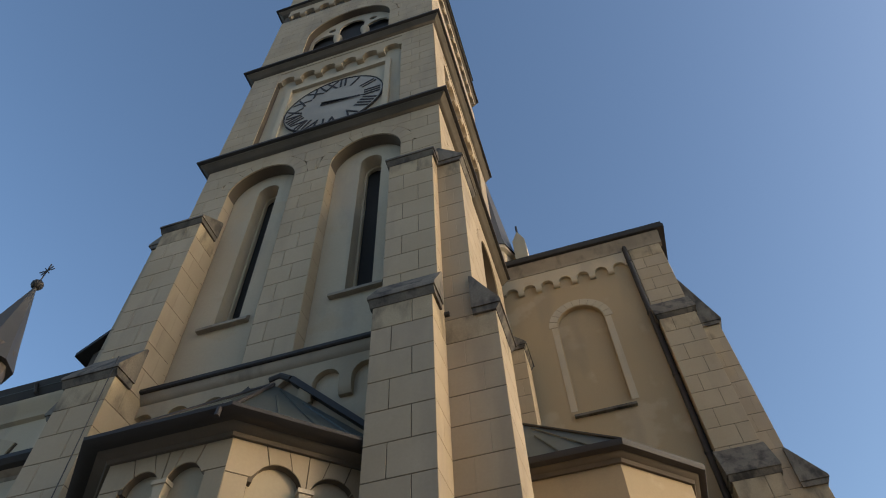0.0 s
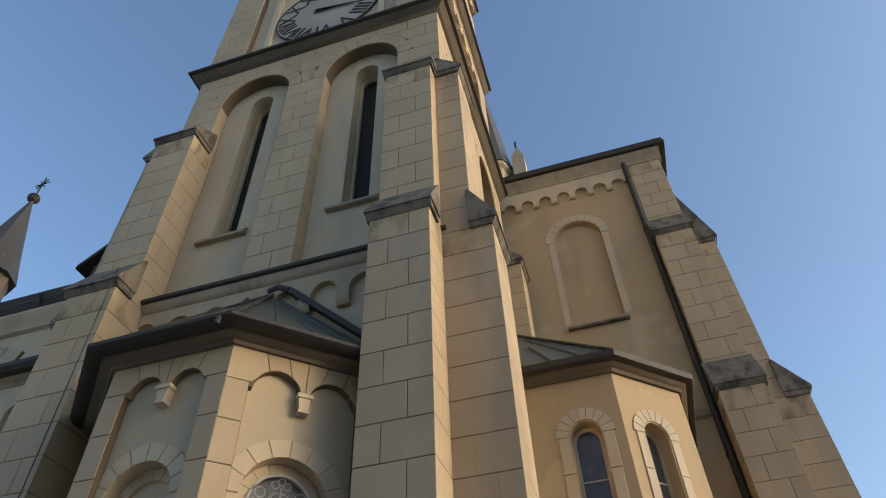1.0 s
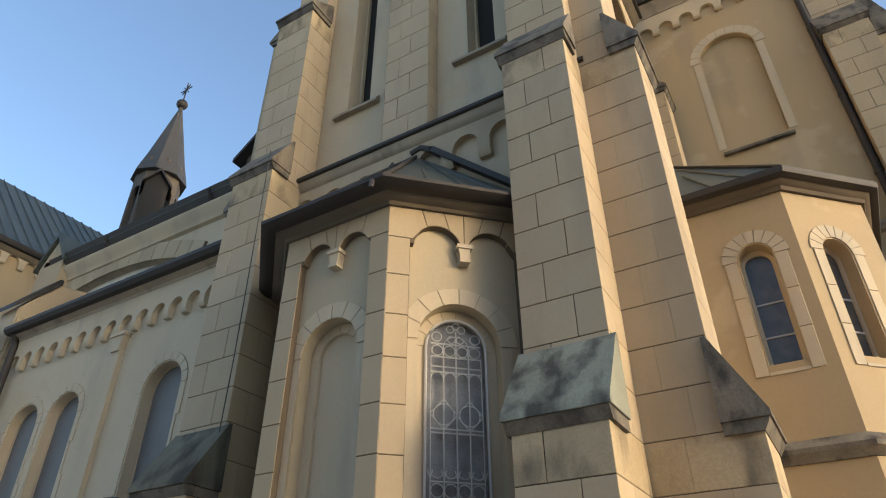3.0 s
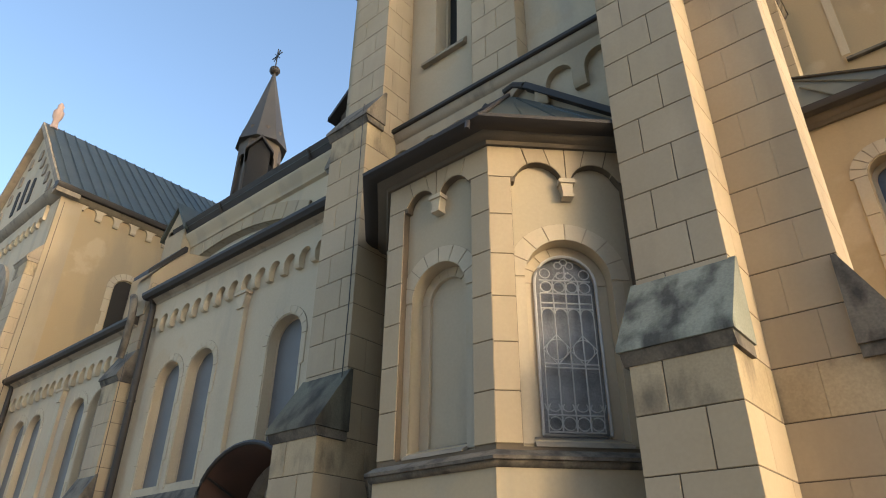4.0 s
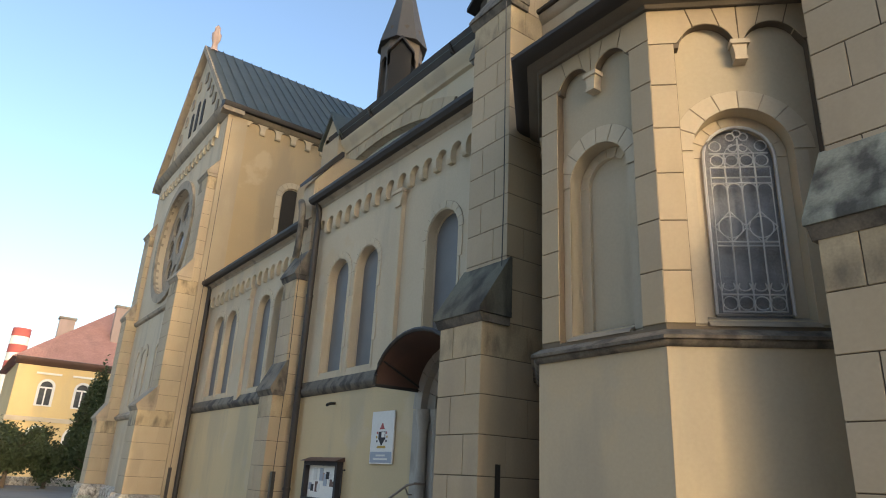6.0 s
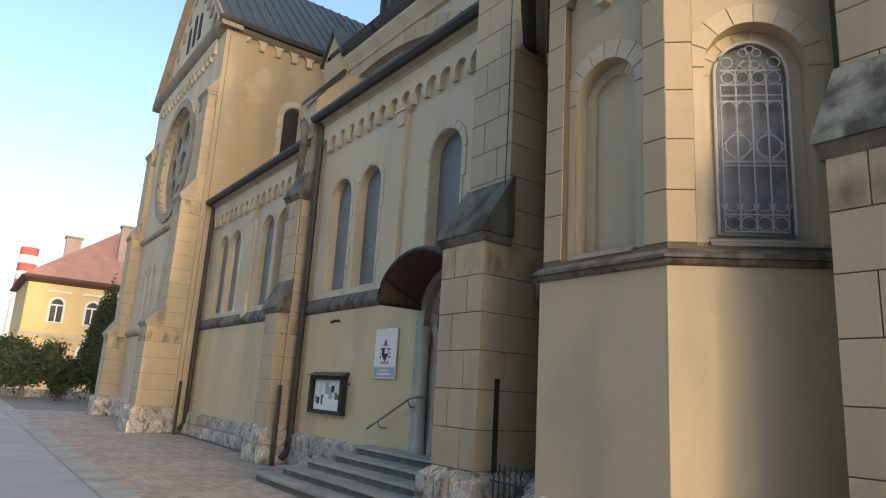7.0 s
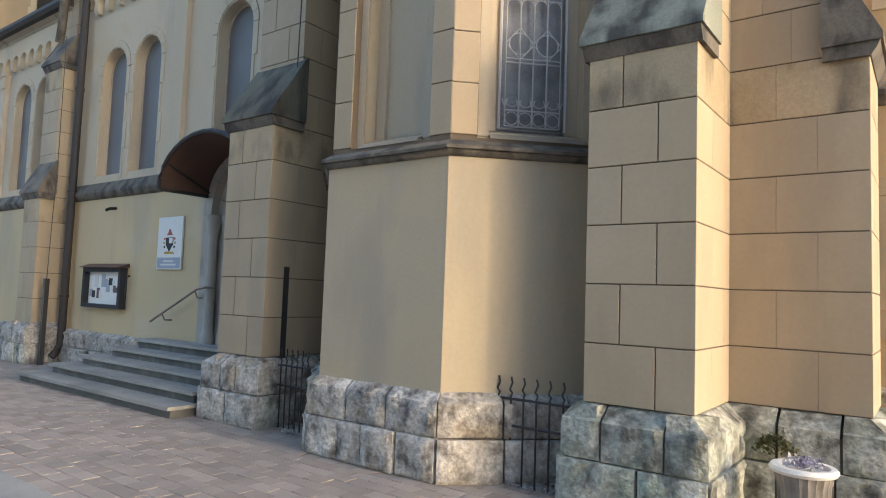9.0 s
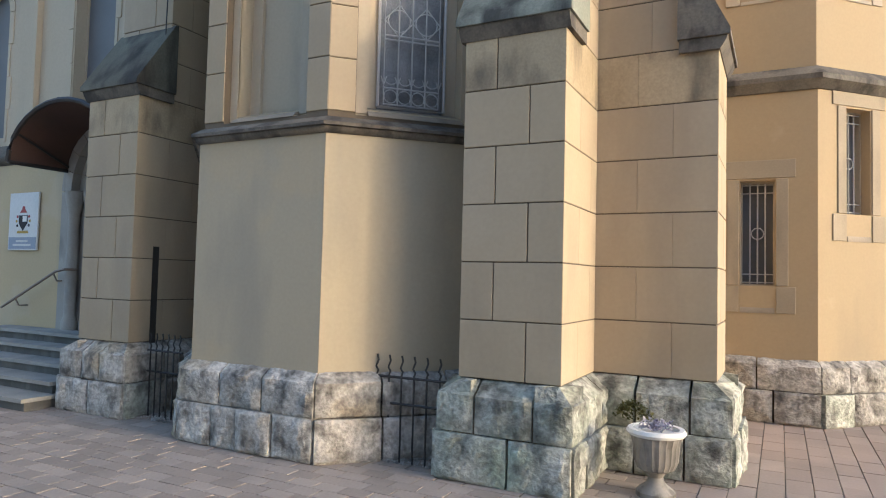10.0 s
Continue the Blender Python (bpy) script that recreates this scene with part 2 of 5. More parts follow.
def tube(bm, pts, r, n=8, m=I4):
    """A round bar along points."""
    pts = [m @ Vector(p) for p in pts]
    rings = []
    for i, p in enumerate(pts):
        d = (pts[min(i + 1, len(pts) - 1)] - pts[max(i - 1, 0)]).normalized()
        a = d.cross(Vector((0, 0, 1)) if abs(d.z) < 0.9 else Vector((1, 0, 0))).normalized()
        b = d.cross(a)
        rings.append([bm.verts.new(p + r * (math.cos(2 * math.pi * k / n) * a + math.sin(2 * math.pi * k / n) * b)) for k in range(n)])
    for r0, r1 in zip(rings, rings[1:]):
        for k in range(n):
            bm.faces.new((r0[k], r0[(k + 1) % n], r1[(k + 1) % n], r1[k]))
    bm.faces.new(rings[0])
    bm.faces.new(rings[-1][::-1])
    return bm


def lathe(bm, prof, x, y, n=24, ribs=0.0):
    rings = []
    for r, z in prof:
        rings.append([bm.verts.new((x + (r + (ribs if k % 2 else 0)) * math.cos(2 * math.pi * k / n), y + (r + (ribs if k % 2 else 0)) * math.sin(2 * math.pi * k / n), z)) for k in range(n)])
    for r0, r1 in zip(rings, rings[1:]):
        for k in range(n):
            bm.faces.new((r0[k], r0[(k + 1) % n], r1[(k + 1) % n], r1[k]))
    bm.faces.new(rings[0][::-1])
    bm.faces.new(rings[-1])
    return bm


BLOCKS = {}


def block_mesh(w, d, h, c=0.004, material=ASHLAR):
    """A dressed block with small chamfers, about its centre; alike sizes share one mesh."""
    key = (round(w, 3), round(d, 3), round(h, 3), material.name)
    if key not in BLOCKS:
        bm = bmesh.new()
        c = min(c, w / 4, d / 4, h / 4)
        box(bm, -w / 2, w / 2, -d / 2, d / 2, -h / 2, h / 2)
        bmesh.ops.bevel(bm, geom=bm.edges[:], offset=c, segments=1, affect="EDGES", profile=0.5)
        bmesh.ops.recalc_face_normals(bm, faces=bm.faces)
        me = bpy.data.meshes.new("block")
        bm.to_mesh(me)
        bm.free()
        me.materials.append(material)
        BLOCKS[key] = me
    return BLOCKS[key]


def block(parent, m, u0, u1, d0, d1, z0, z1, material=None, name="stone_block", gap=0.005):
    me = block_mesh(u1 - u0 - 2 * gap, d1 - d0, z1 - z0 - 2 * gap, 0.004, material or ASHLAR)
    ob = new(name, me)
    ob.matrix_basis = m @ Matrix.Translation(((u0 + u1) / 2, (d0 + d1) / 2, (z0 + z1) / 2))
    attach(ob, parent)
    return ob


def courses(z0, z1, h=0.47):
    n = max(1, round((z1 - z0) / h))
    return [(z0 + (z1 - z0) * i / n, z0 + (z1 - z0) * (i + 1) / n) for i in range(n)]


def facing(parent, m, u0, u1, d, z0, z1, bond=0.75, h=0.47, t=0.03, arches=()):
    """Thin facing blocks on a wall, in courses, cut round arches (cu, zs, radius)."""
    for k, (za, zb) in enumerate(courses(z0, z1, h)):
        u = u0
        cuts = [u0]
        first = bond * (0.55 if k % 2 else 1.0)
        u = u0 + first
        while u < u1 - 0.2:
            cuts.append(u)
            u += bond
        cuts.append(u1)
        cuts[0] -= 0.005
        cuts[-1] += 0.005
        for ua, ub in zip(cuts, cuts[1:]):
            near = [c for c in arches if ub > c[0] - c[2] and ua < c[0] + c[2] and za < c[1] + c[2]]
            if not near:
                block(parent, m, ua, ub, d, d + t, za, zb)
                continue
            n = 9
            low = []
            for i in range(n + 1):
                uu = ua + 0.006 + (ub - ua - 0.012) * i / n
                z = za + 0.006
                for cu, zs, r in near:
                    if abs(uu - cu) < r:
                        z = max(z, zs + math.sqrt(r * r - (uu - cu) ** 2) + 0.006)
                low.append((uu, min(z, zb - 0.006)))
            run = [p for p in low if p[1] < zb - 0.008]
            if len(run) < 2 or run[-1][0] - run[0][0] < 0.03:
                continue
            bm = bmesh.new()
            prism(bm, run + [(run[-1][0], zb - 0.006), (run[0][0], zb - 0.006)], d, d + t, m, "d")
            part("stone_block", bm, ASHLAR, parent)


def voussoirs(parent, m, cu, zs, r0, r1, d0, d1, n=9, material=None, gap=0.005):
    """Wedge stones of a round arch, each on its own, over a dark bed that shows in the joints."""
    if material is PALE:
        bed = [((r1 + 0.007) * math.cos(math.pi * i / 20), (r1 + 0.007) * math.sin(math.pi * i / 20)) for i in range(21)]
        bed += [((r0 + 0.004) * math.cos(math.pi * i / 20), (r0 + 0.004) * math.sin(math.pi * i / 20)) for i in range(20, -1, -1)]
        part("mortar_bed", prism(bmesh.new(), [(cu + p[0], zs + p[1]) for p in bed], d0 + 0.009, d1 + 0.002, m, "d"), MOULD, parent)
    for i in range(n):
        a0, a1 = math.pi * i / n + gap / r0, math.pi * (i + 1) / n - gap / r0
        bm = bmesh.new()
        k = 3
        pts = [(cu + r0 * math.cos(a0 + (a1 - a0) * j / k), zs + r0 * math.sin(a0 + (a1 - a0) * j / k)) for j in range(k + 1)]
        pts += [(cu + r1 * math.cos(a1 + (a0 - a1) * j / k), zs + r1 * math.sin(a1 + (a0 - a1) * j / k)) for j in range(k + 1)]
        prism(bm, pts, d0, d1, m, "d")
        part("arch_stone", bm, material or ASHLAR, parent)


def moulding(parent, m, u0, u1, prof, material=MOULD, name="string_course"):
    return part(name, prism(bmesh.new(), prof, u0, u1, m, "u"), material, parent)


def corbel_table(parent, m, u0, u1, zt, n, d_front, d_back, h=0.62, material=None, leg=0.16):
    """A row of small round arches on little corbels, as one plate with scalloped lower edge, and the corbels as parts."""
    w = (u1 - u0) / n
    r = w * 0.34
    poly = [(u0, zt), (u0, zt - h + leg)]
    for i in range(n):
        c = u0 + w * (i + 0.5)
        zs = zt - h + leg + 0.0
        poly += [(c - r, zs)] + [(c - r * math.cos(math.pi * k / 8), zs + r * math.sin(math.pi * k / 8)) for k in range(1, 8)] + [(c + r, zs)]
    poly += [(u1, zt - h + leg), (u1, zt)]
    part("corbel_frieze", plate(bmesh.new(), poly, [], d_front, d_back, m), material or PALE, parent)
    for i in range(1, n):
        c = u0 + w * i
        b = (w / 2 - r) * 1.0
        zs = zt - h + leg
        prof = [(d_front - 0.012, zs + 0.03), (d_back, zs + 0.03), (d_back, zs - leg), (d_front + 0.03, zs - leg), (d_front - 0.004, zs - leg * 0.8), (d_front - 0.012, zs - leg * 0.55)]
        part("corbel", prism(bmesh.new(), prof, c - b, c + b, m, "u"), material or PALE, parent)


def buttress(label, m, u0, u1, back, stages, caps, group="corner buttresses", copper=None, bond=0.36, z_base=0.8, cap=None):
    """Stepped pier: stages (front d, z0, z1); caps (bottom z, top z, next front). Faces of single blocks over a dark core."""
    o = m @ Vector(((u0 + u1) / 2, (stages[0][0] + back) / 2, 0))
    t = thing("buttress", o.x, o.y, 0, label, "buttress", group)
    w = u1 - u0
    for si, (f, z0, z1) in enumerate(stages):
        part("core", box(bmesh.new(), u0 + 0.012, u1 - 0.012, f + 0.012, back, z0, z1, m), JOINT, t)
        rows_z = courses(z0, z1)
        for k, (za, zb) in enumerate(rows_z):
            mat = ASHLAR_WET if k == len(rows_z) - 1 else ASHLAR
            cut = u0 + w * (0.335 if k % 2 else 0.66)
            dep = f + (back - f) * (0.62 if k % 2 else 0.34)
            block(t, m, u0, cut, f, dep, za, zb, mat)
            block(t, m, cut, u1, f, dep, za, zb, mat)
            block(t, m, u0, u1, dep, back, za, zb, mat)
    for i, (zc, zt, nf) in enumerate(caps):
        f = stages[i][0]
        under = [(f - 0.01, zc - 0.13), (f - 0.05, zc - 0.07), (f - 0.07, zc - 0.02), (nf + 0.04, zc - 0.02), (nf + 0.04, zc - 0.13)]
        part("cap_moulding", prism(bmesh.new(), under, u0 - 0.035, u1 + 0.035, m, "u"), cap or CAP, t)
        prof = [(f - 0.09, zc - 0.018), (f - 0.09, zc + 0.035), (nf + 0.01, zt), (nf + 0.05, zt), (nf + 0.05, zc - 0.018)]
        part("sloped_cap", prism(bmesh.new(), prof, u0 - 0.055, u1 + 0.055, m, "u"), copper if copper and i == 0 else (cap or CAP), t, "green copper sheet cap with black stains" if copper and i == 0 else "")
    return t


def offset_ring(pts, off):
    """Points of the open outline pushed outwards."""
    out = []
    for i, p in enumerate(pts):
        ns = []
        for q, r in ((i - 1, i), (i, i + 1)):
            if 0 <= q and r < len(pts):
                dx, dy = pts[r][0] - pts[q][0], pts[r][1] - pts[q][1]
                L = math.hypot(dx, dy)
                ns.append((dy / L, -dx / L))
        nx, ny = sum(n[0] for n in ns) / len(ns), sum(n[1] for n in ns) / len(ns)
        k = off / (nx * nx + ny * ny)
        out.append((p[0] + nx * k, p[1] + ny * k))
    return out


def eave_ring(parent, pts, levels, material, name):
    """Moulded eave: rings at (offset, z), joined."""
    bm = bmesh.new()
    rings = [[bm.verts.new((*p, z)) for p in offset_ring(pts, o)] for o, z in levels]
    for r0, r1 in zip(rings, rings[1:]):
        for i in range(len(pts) - 1):
            bm.faces.new((r0[i], r0[i + 1], r1[i + 1], r1[i]))
    return part(name, bm, material, parent)


STONES = {}


def rough_mesh(w, d, h, seed, bevel_top, mitre=(0.0, 0.0)):
    """A rock-faced stone about its centre: uneven face, worn arrises; the top course slopes back, mitred at corners."""
    key = (round(w, 2), round(d, 2), round(h, 2), seed % 4, bevel_top, round(mitre[0], 2), round(mitre[1], 2))
    if key not in STONES:
        bm = bmesh.new()
        nu = max(4, min(10, round(w / 0.055)))
        levels = [0.0, 0.08, 0.24, 0.4, 0.56, 0.72, 1.0] if bevel_top else [0.0, 0.08, 0.26, 0.44, 0.62, 0.8, 0.93, 1.0]
        nz = len(levels) - 1
        off = Vector((seed % 4 * 7.3 + w * 31, w * 17.0, h * 23.0))
        grid = [[None] * (nz + 1) for _ in range(nu + 1)]
        for i in range(nu + 1):
            for j in range(nz + 1):
                x, z = -w / 2 + w * i / nu, -h / 2 + h * levels[j]
                side = i in (0, nu)
                p = Vector((x, 0, z)) * 9 + off
                out = 0.016 + 0.03 * noise.noise(p) + 0.022 * noise.noise(p * 2.3) + 0.012 * noise.noise(p * 5.1)
                if side or j == 0 or (j == nz and not bevel_top):
                    out = -0.006 + 0.3 * out
                y = -d / 2 - out
                if bevel_top and j == nz:
                    y = -d / 2 + 0.15
                    x = -w / 2 + mitre[0] + (w - mitre[0] - mitre[1]) * i / nu
                grid[i][j] = bm.verts.new((x, y, z))
        back = [bm.verts.new((x, d / 2, z)) for x, z in ((-w / 2, -h / 2), (w / 2, -h / 2), (w / 2, h / 2), (-w / 2, h / 2))]
        front = []
        for i in range(nu):
            for j in range(nz):
                front.append(bm.faces.new((grid[i][j], grid[i + 1][j], grid[i + 1][j + 1], grid[i][j + 1])))
        bm.faces.new([grid[i][nz] for i in range(nu + 1)] + [back[2], back[3]])
        bm.faces.new([grid[i][0] for i in range(nu, -1, -1)] + [back[0], back[1]])
        bm.faces.new([grid[0][j] for j in range(nz + 1)] + [back[3], back[0]])
        bm.faces.new([grid[nu][j] for j in range(nz, -1, -1)] + [back[1], back[2]])
        bm.faces.new(back)
        for f in front:
            f.smooth = True
        bmesh.ops.recalc_face_normals(bm, faces=bm.faces)
        me = bpy.data.meshes.new("rough_stone")
        bm.to_mesh(me)
        bm.free()
        me.set_sharp_from_angle(angle=radians(38))
        STONES[key] = me
    return STONES[key]


def plinth(name, label, pts, heights=(0.0, 0.38, 0.8), material=ROCK, seed=1, w=0.5, depth=0.3, closed=False):
    """A rock-faced plinth along an outline (outside on the right hand of its run), two courses of single stones."""
    t = thing(name, pts[0][0], pts[0][1], 0, label, "plinth", "stone plinths", "structure")
    rnd = random.Random(seed)
    turn = [0.0]
    for p, q, r in zip(pts, pts[1:], pts[2:]):
        ax, ay, bx, by = q[0] - p[0], q[1] - p[1], r[0] - q[0], r[1] - q[1]
        turn.append(0.15 * math.tan(math.atan2(ax * by - ay * bx, ax * bx + ay * by) / 2))
    turn.append(0.0)
    for s, ((x0, y0), (x1, y1)) in enumerate(zip(pts, pts[1:])):
        L = math.hypot(x1 - x0, y1 - y0)
        ux, uy = (x1 - x0) / L, (y1 - y0) / L
        m = face_frame(x0, y0, ux, uy)
        part("core", box(bmesh.new(), 0.02, L - 0.02, 0.06, depth + 0.1, 0, heights[-1] - 0.16, m), JOINT, t)
        for c in range(2):
            za, zb = heights[c], heights[c + 1]
            n = max(1, round(L / (w * rnd.uniform(0.85, 1.2))))
            cuts = [L * i / n + (rnd.uniform(-0.07, 0.07) if 0 < i < n else 0) for i in range(n + 1)]
            for i in range(n):
                g = 0.009
                ends = (turn[s] if i == 0 else 0.0, turn[s + 1] if i == n - 1 else 0.0) if c == 1 else (0.0, 0.0)
                me = rough_mesh(round(cuts[i + 1] - cuts[i] - 2 * g, 2), depth, zb - za - g, rnd.randrange(99), c == 1, ends)
                if not me.materials:
                    me.materials.append(material)
                ob = new("rough_stone", me)
                shift = (rnd.uniform(-0.006, 0.006) if c == 1 else rnd.uniform(-0.05, -0.015))
                ob.matrix_basis = m @ Matrix.Translation(((cuts[i] + cuts[i + 1]) / 2, depth / 2 + shift, (za + zb) / 2 + rnd.uniform(-0.003, 0.003)))
                attach(ob, t)
    return t


def text_mesh(s, size, depth=0.01):
    cu = bpy.data.curves.new("lettering", "FONT")
    cu.body, cu.size, cu.extrude, cu.align_x, cu.align_y = s, size, depth, "CENTER", "CENTER"
    ob = bpy.data.objects.new("lettering", cu)
    scene.collection.objects.link(ob)
    me = bpy.data.meshes.new_from_object(ob)
    bpy.data.objects.remove(ob)
    return me

# ---- ground ----
bm = bmesh.new()
box(bm, -900, 900, -900, 900, -0.30, -0.05)
tagged(part("ground", bm, ROAD, None), "pale grey asphalt ground reaching to the horizon", "ground", kind="structure")
bm = bmesh.new()
box(bm, -60, 30, 2.66, 40, -0.2, -0.012)
tagged(part("pavement", bm, SANDBED, None), "sand bed under brownish concrete pavers", "pavement", kind="structure")
pavement = bpy.data.objects["pavement"]
bm = bmesh.new()
prism(bm, [(2.2, -0.06), (2.66, -0.03), (2.66, 0.0), (2.61, 0.004), (2.4, -0.02), (2.2, -0.015)], -60, 30)
tagged(part("gutter_strip", bm, STEP, None), "worn grey stone gutter strip beside the road", "kerb", kind="structure")

# unseen plain wall, added behind the camera to block low sky light
bm = bmesh.new()
box(bm, -9, 45, -13.5, -13, -0.1, 12.5)
tagged(part("wall_opposite", bm, MOULD, None), "unseen plain wall added to block low sky light", "wall", kind="structure")

# ---- church tower ----
TX, TY, TW, TD = -7.6, 6.45, 5.95, 5.95
tower = thing("church_tower", -4.63, 9.4, 0, "tall beige rendered stone tower with clock and belfry", "church tower")


def slit_window(t, m, cu, zb, zt, d):
    w = part("slit_window", plate(bmesh.new(), arch(cu, 0.27, zb - 0.05, zt), [arch(cu, 0.215, zb, zt - 0.02)], d, d + 0.08, m), PALE, t)
    # near-black board that stands in for the unlit space behind the slit
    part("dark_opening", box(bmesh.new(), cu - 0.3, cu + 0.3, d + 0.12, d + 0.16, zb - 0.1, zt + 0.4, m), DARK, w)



def tower_face(m):
    t = tower
    W = TW
    # lower wall, behind the chapel
    part("wall", plate(bmesh.new(), [(0, 0), (W, 0), (W, 8.75), (0, 8.75)], [], 0, 0.4, m), PALE, t)
    corbel_table(t, m, 0.77, 4.97, 8.57, 7, -0.1, 0.0, h=0.68, material=ASHLAR, leg=0.3)
    moulding(t, m, -0.0, W, [(0.0, 8.55), (-0.1, 8.59), (-0.15, 8.67), (-0.17, 8.75), (0.05, 8.75), (0.05, 8.55)])
    moulding(t, m, 0.0, W, [(-0.2, 8.753), (-0.22, 8.77), (-0.22, 8.82), (0.0, 8.96), (0.05, 8.96), (0.05, 8.753)], GUTTER, "string_cover")
    # stage with two tall recessed arches
    cs = (1.66, 4.2)
    part("wall", plate(bmesh.new(), [(0.03, 8.9), (W - 0.03, 8.9), (W - 0.03, 16.25), (0.03, 16.25)], [arch(c, 0.835, 9.05, 14.75, 20) for c in cs], 0.03, 0.3, m), JOINT, t)
    part("recess_wall", plate(bmesh.new(), [(0.7, 8.9), (W - 0.75, 8.9), (W - 0.75, 15.8), (0.7, 15.8)], [arch(c + 0.02, 0.255, 10.55, 14.92) for c in cs], 0.3, 0.66, m), PALE, t)
    for c in cs:
        slit_window(t, m, c + 0.02, 10.62, 14.9, 0.6)
        part("sill", prism(bmesh.new(), [(0.2, 10.42), (0.2, 10.48), (0.29, 10.6), (0.6, 10.62), (0.6, 10.42)], c - 0.5, c + 0.5, m), MOULD, t)
        voussoirs(t, m, c, 14.75, 0.835, 1.13, -0.003, 0.03, 11)
    arcs = [(c, 14.75, 1.135) for c in cs]
    facing(t, m, 0.0, cs[0] - 0.835, 0.0, 8.98, 14.75, 0.5)
    facing(t, m, cs[0] + 0.835, cs[1] - 0.835, 0.0, 8.98, 14.75, 0.5)
    facing(t, m, cs[1] + 0.835, W, 0.0, 8.98, 14.75, 0.5)
    facing(t, m, 0.0, W, 0.0, 14.75, 16.2, 0.75, arches=arcs)
    for c in cs:
        for s in (-1, 1):
            for za, zb in courses(9.05, 14.75):
                ue = c + s * 0.835
                block(t, m, min(ue, ue - s * 0.008), max(ue, ue - s * 0.008), 0.0, 0.29, za, zb)
    # clock stage
    part("wall", plate(bmesh.new(), [(0.03, 16.2), (W - 0.03, 16.2), (W - 0.03, 22.0), (0.03, 22.0)], [[(0.95, 16.5), (4.95, 16.5), (4.95, 21.6), (0.95, 21.6)]], 0.03, 0.2, m), JOINT, t)
    part("recess_wall", plate(bmesh.new(), [(0.8, 16.3), (5.1, 16.3), (5.1, 21.8), (0.8, 21.8)], [], 0.18, 0.4, m), PALE, t)
    facing(t, m, 0.0, 0.95, 0.0, 16.4, 21.6, 0.55)
    facing(t, m, 4.95, W, 0.0, 16.4, 21.6, 0.55)
    facing(t, m, 0.0, W, 0.0, 21.6, 21.95, 0.9)
    corbel_table(t, m, 0.95, 4.95, 21.62, 6, 0.02, 0.18, h=0.8, material=ASHLAR)
    # belfry
    part("wall", plate(bmesh.new(), [(0.03, 22.0), (W - 0.03, 22.0), (W - 0.03, 28.1), (0.03, 28.1)], [arch(2.97, 1.5, 22.4, 24.4, 20)], 0.03, 0.25, m), JOINT, t)
    facing(t, m, 0.0, 1.47, 0.0, 22.2, 24.4, 0.6)
    facing(t, m, 4.47, W, 0.0, 22.2, 24.4, 0.6)
    facing(t, m, 0.0, W, 0.0, 24.4, 27.2, 0.7, arches=[(2.97, 24.4, 1.78)])
    voussoirs(t, m, 2.97, 24.4, 1.5, 1.77, -0.003, 0.03, 15)
    part("recess_wall", plate(bmesh.new(), [(1.3, 22.1), (4.64, 22.1), (4.64, 26.2), (1.3, 26.2)],
         [arch(2.97, 0.46, 22.4, 25.0), arch(2.0, 0.42, 22.4, 24.35), arch(3.94, 0.42, 22.4, 24.35), circle(2.2, 25.1, 0.15, 14), circle(3.74, 25.1, 0.15, 14)], 0.25, 0.31, m), PALE, t)
    # near-black board close behind the arches, in place of the bell chamber's shade
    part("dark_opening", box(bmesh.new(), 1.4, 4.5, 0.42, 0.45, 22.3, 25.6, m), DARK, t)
    for s in (-1, 1):
        bm = bmesh.new()
        o = m @ Vector((2.97 + s * 0.5, 0.3, 0))
        lathe(bm, [(0.14, 22.5), (0.14, 22.6), (0.09, 22.65), (0.085, 23.9), (0.1, 23.95), (0.16, 24.2), (0.16, 24.3)], o.x, o.y, 12)
        part("column", bm, PALE, t)
    corbel_table(t, m, 0.3, W - 0.3, 28.0, 9, -0.12, 0.03, h=0.8, material=ASHLAR)
    part("wall", plate(bmesh.new(), [(0, 28.1), (W, 28.1), (W, 31), (0, 31)], [], 0.0, 0.4, m), ASHLAR, t)


TOWER_RING = [(TX, TY + TD), (TX, TY), (TX + TW, TY), (TX + TW, TY + TD)]


def cornice(z):
    eave_ring(tower, TOWER_RING, [(-0.05, z - 0.1), (0.06, z - 0.06), (0.1, z), (0.2, z + 0.08), (0.2, z + 0.12), (-0.05, z + 0.12)], SHADED_EAVE, "cornice")
    eave_ring(tower, TOWER_RING, [(0.15, z + 0.123), (0.26, z + 0.124), (0.28, z + 0.14), (0.28, z + 0.2), (-0.05, z + 0.36)], GUTTER, "cornice_cover")


M_FRONT = face_frame(TX, TY, 1, 0)
M_RIGHT = face_frame(TX + TW, TY, 0, 1)
tower_face(M_FRONT)
tower_face(M_RIGHT)
for z in (16.2, 21.85, 28.0):
    cornice(z)
bm = bmesh.new()
box(bm, TX, TX + 0.5, TY + 0.4, TY + TD, 0, 31)
box(bm, TX + 0.5, TX + TW - 0.4, TY + TD - 0.5, TY + TD, 0, 31)
part("rear_wall", bm, ASHLAR, tower)
part("roof", prism(bmesh.new(), [(TX - 0.2, 31), (TX + TW + 0.2, 31), (TX + TW / 2, 36)], TY - 0.2, TY + TD + 0.2, I4, "d"), ROOF, tower)

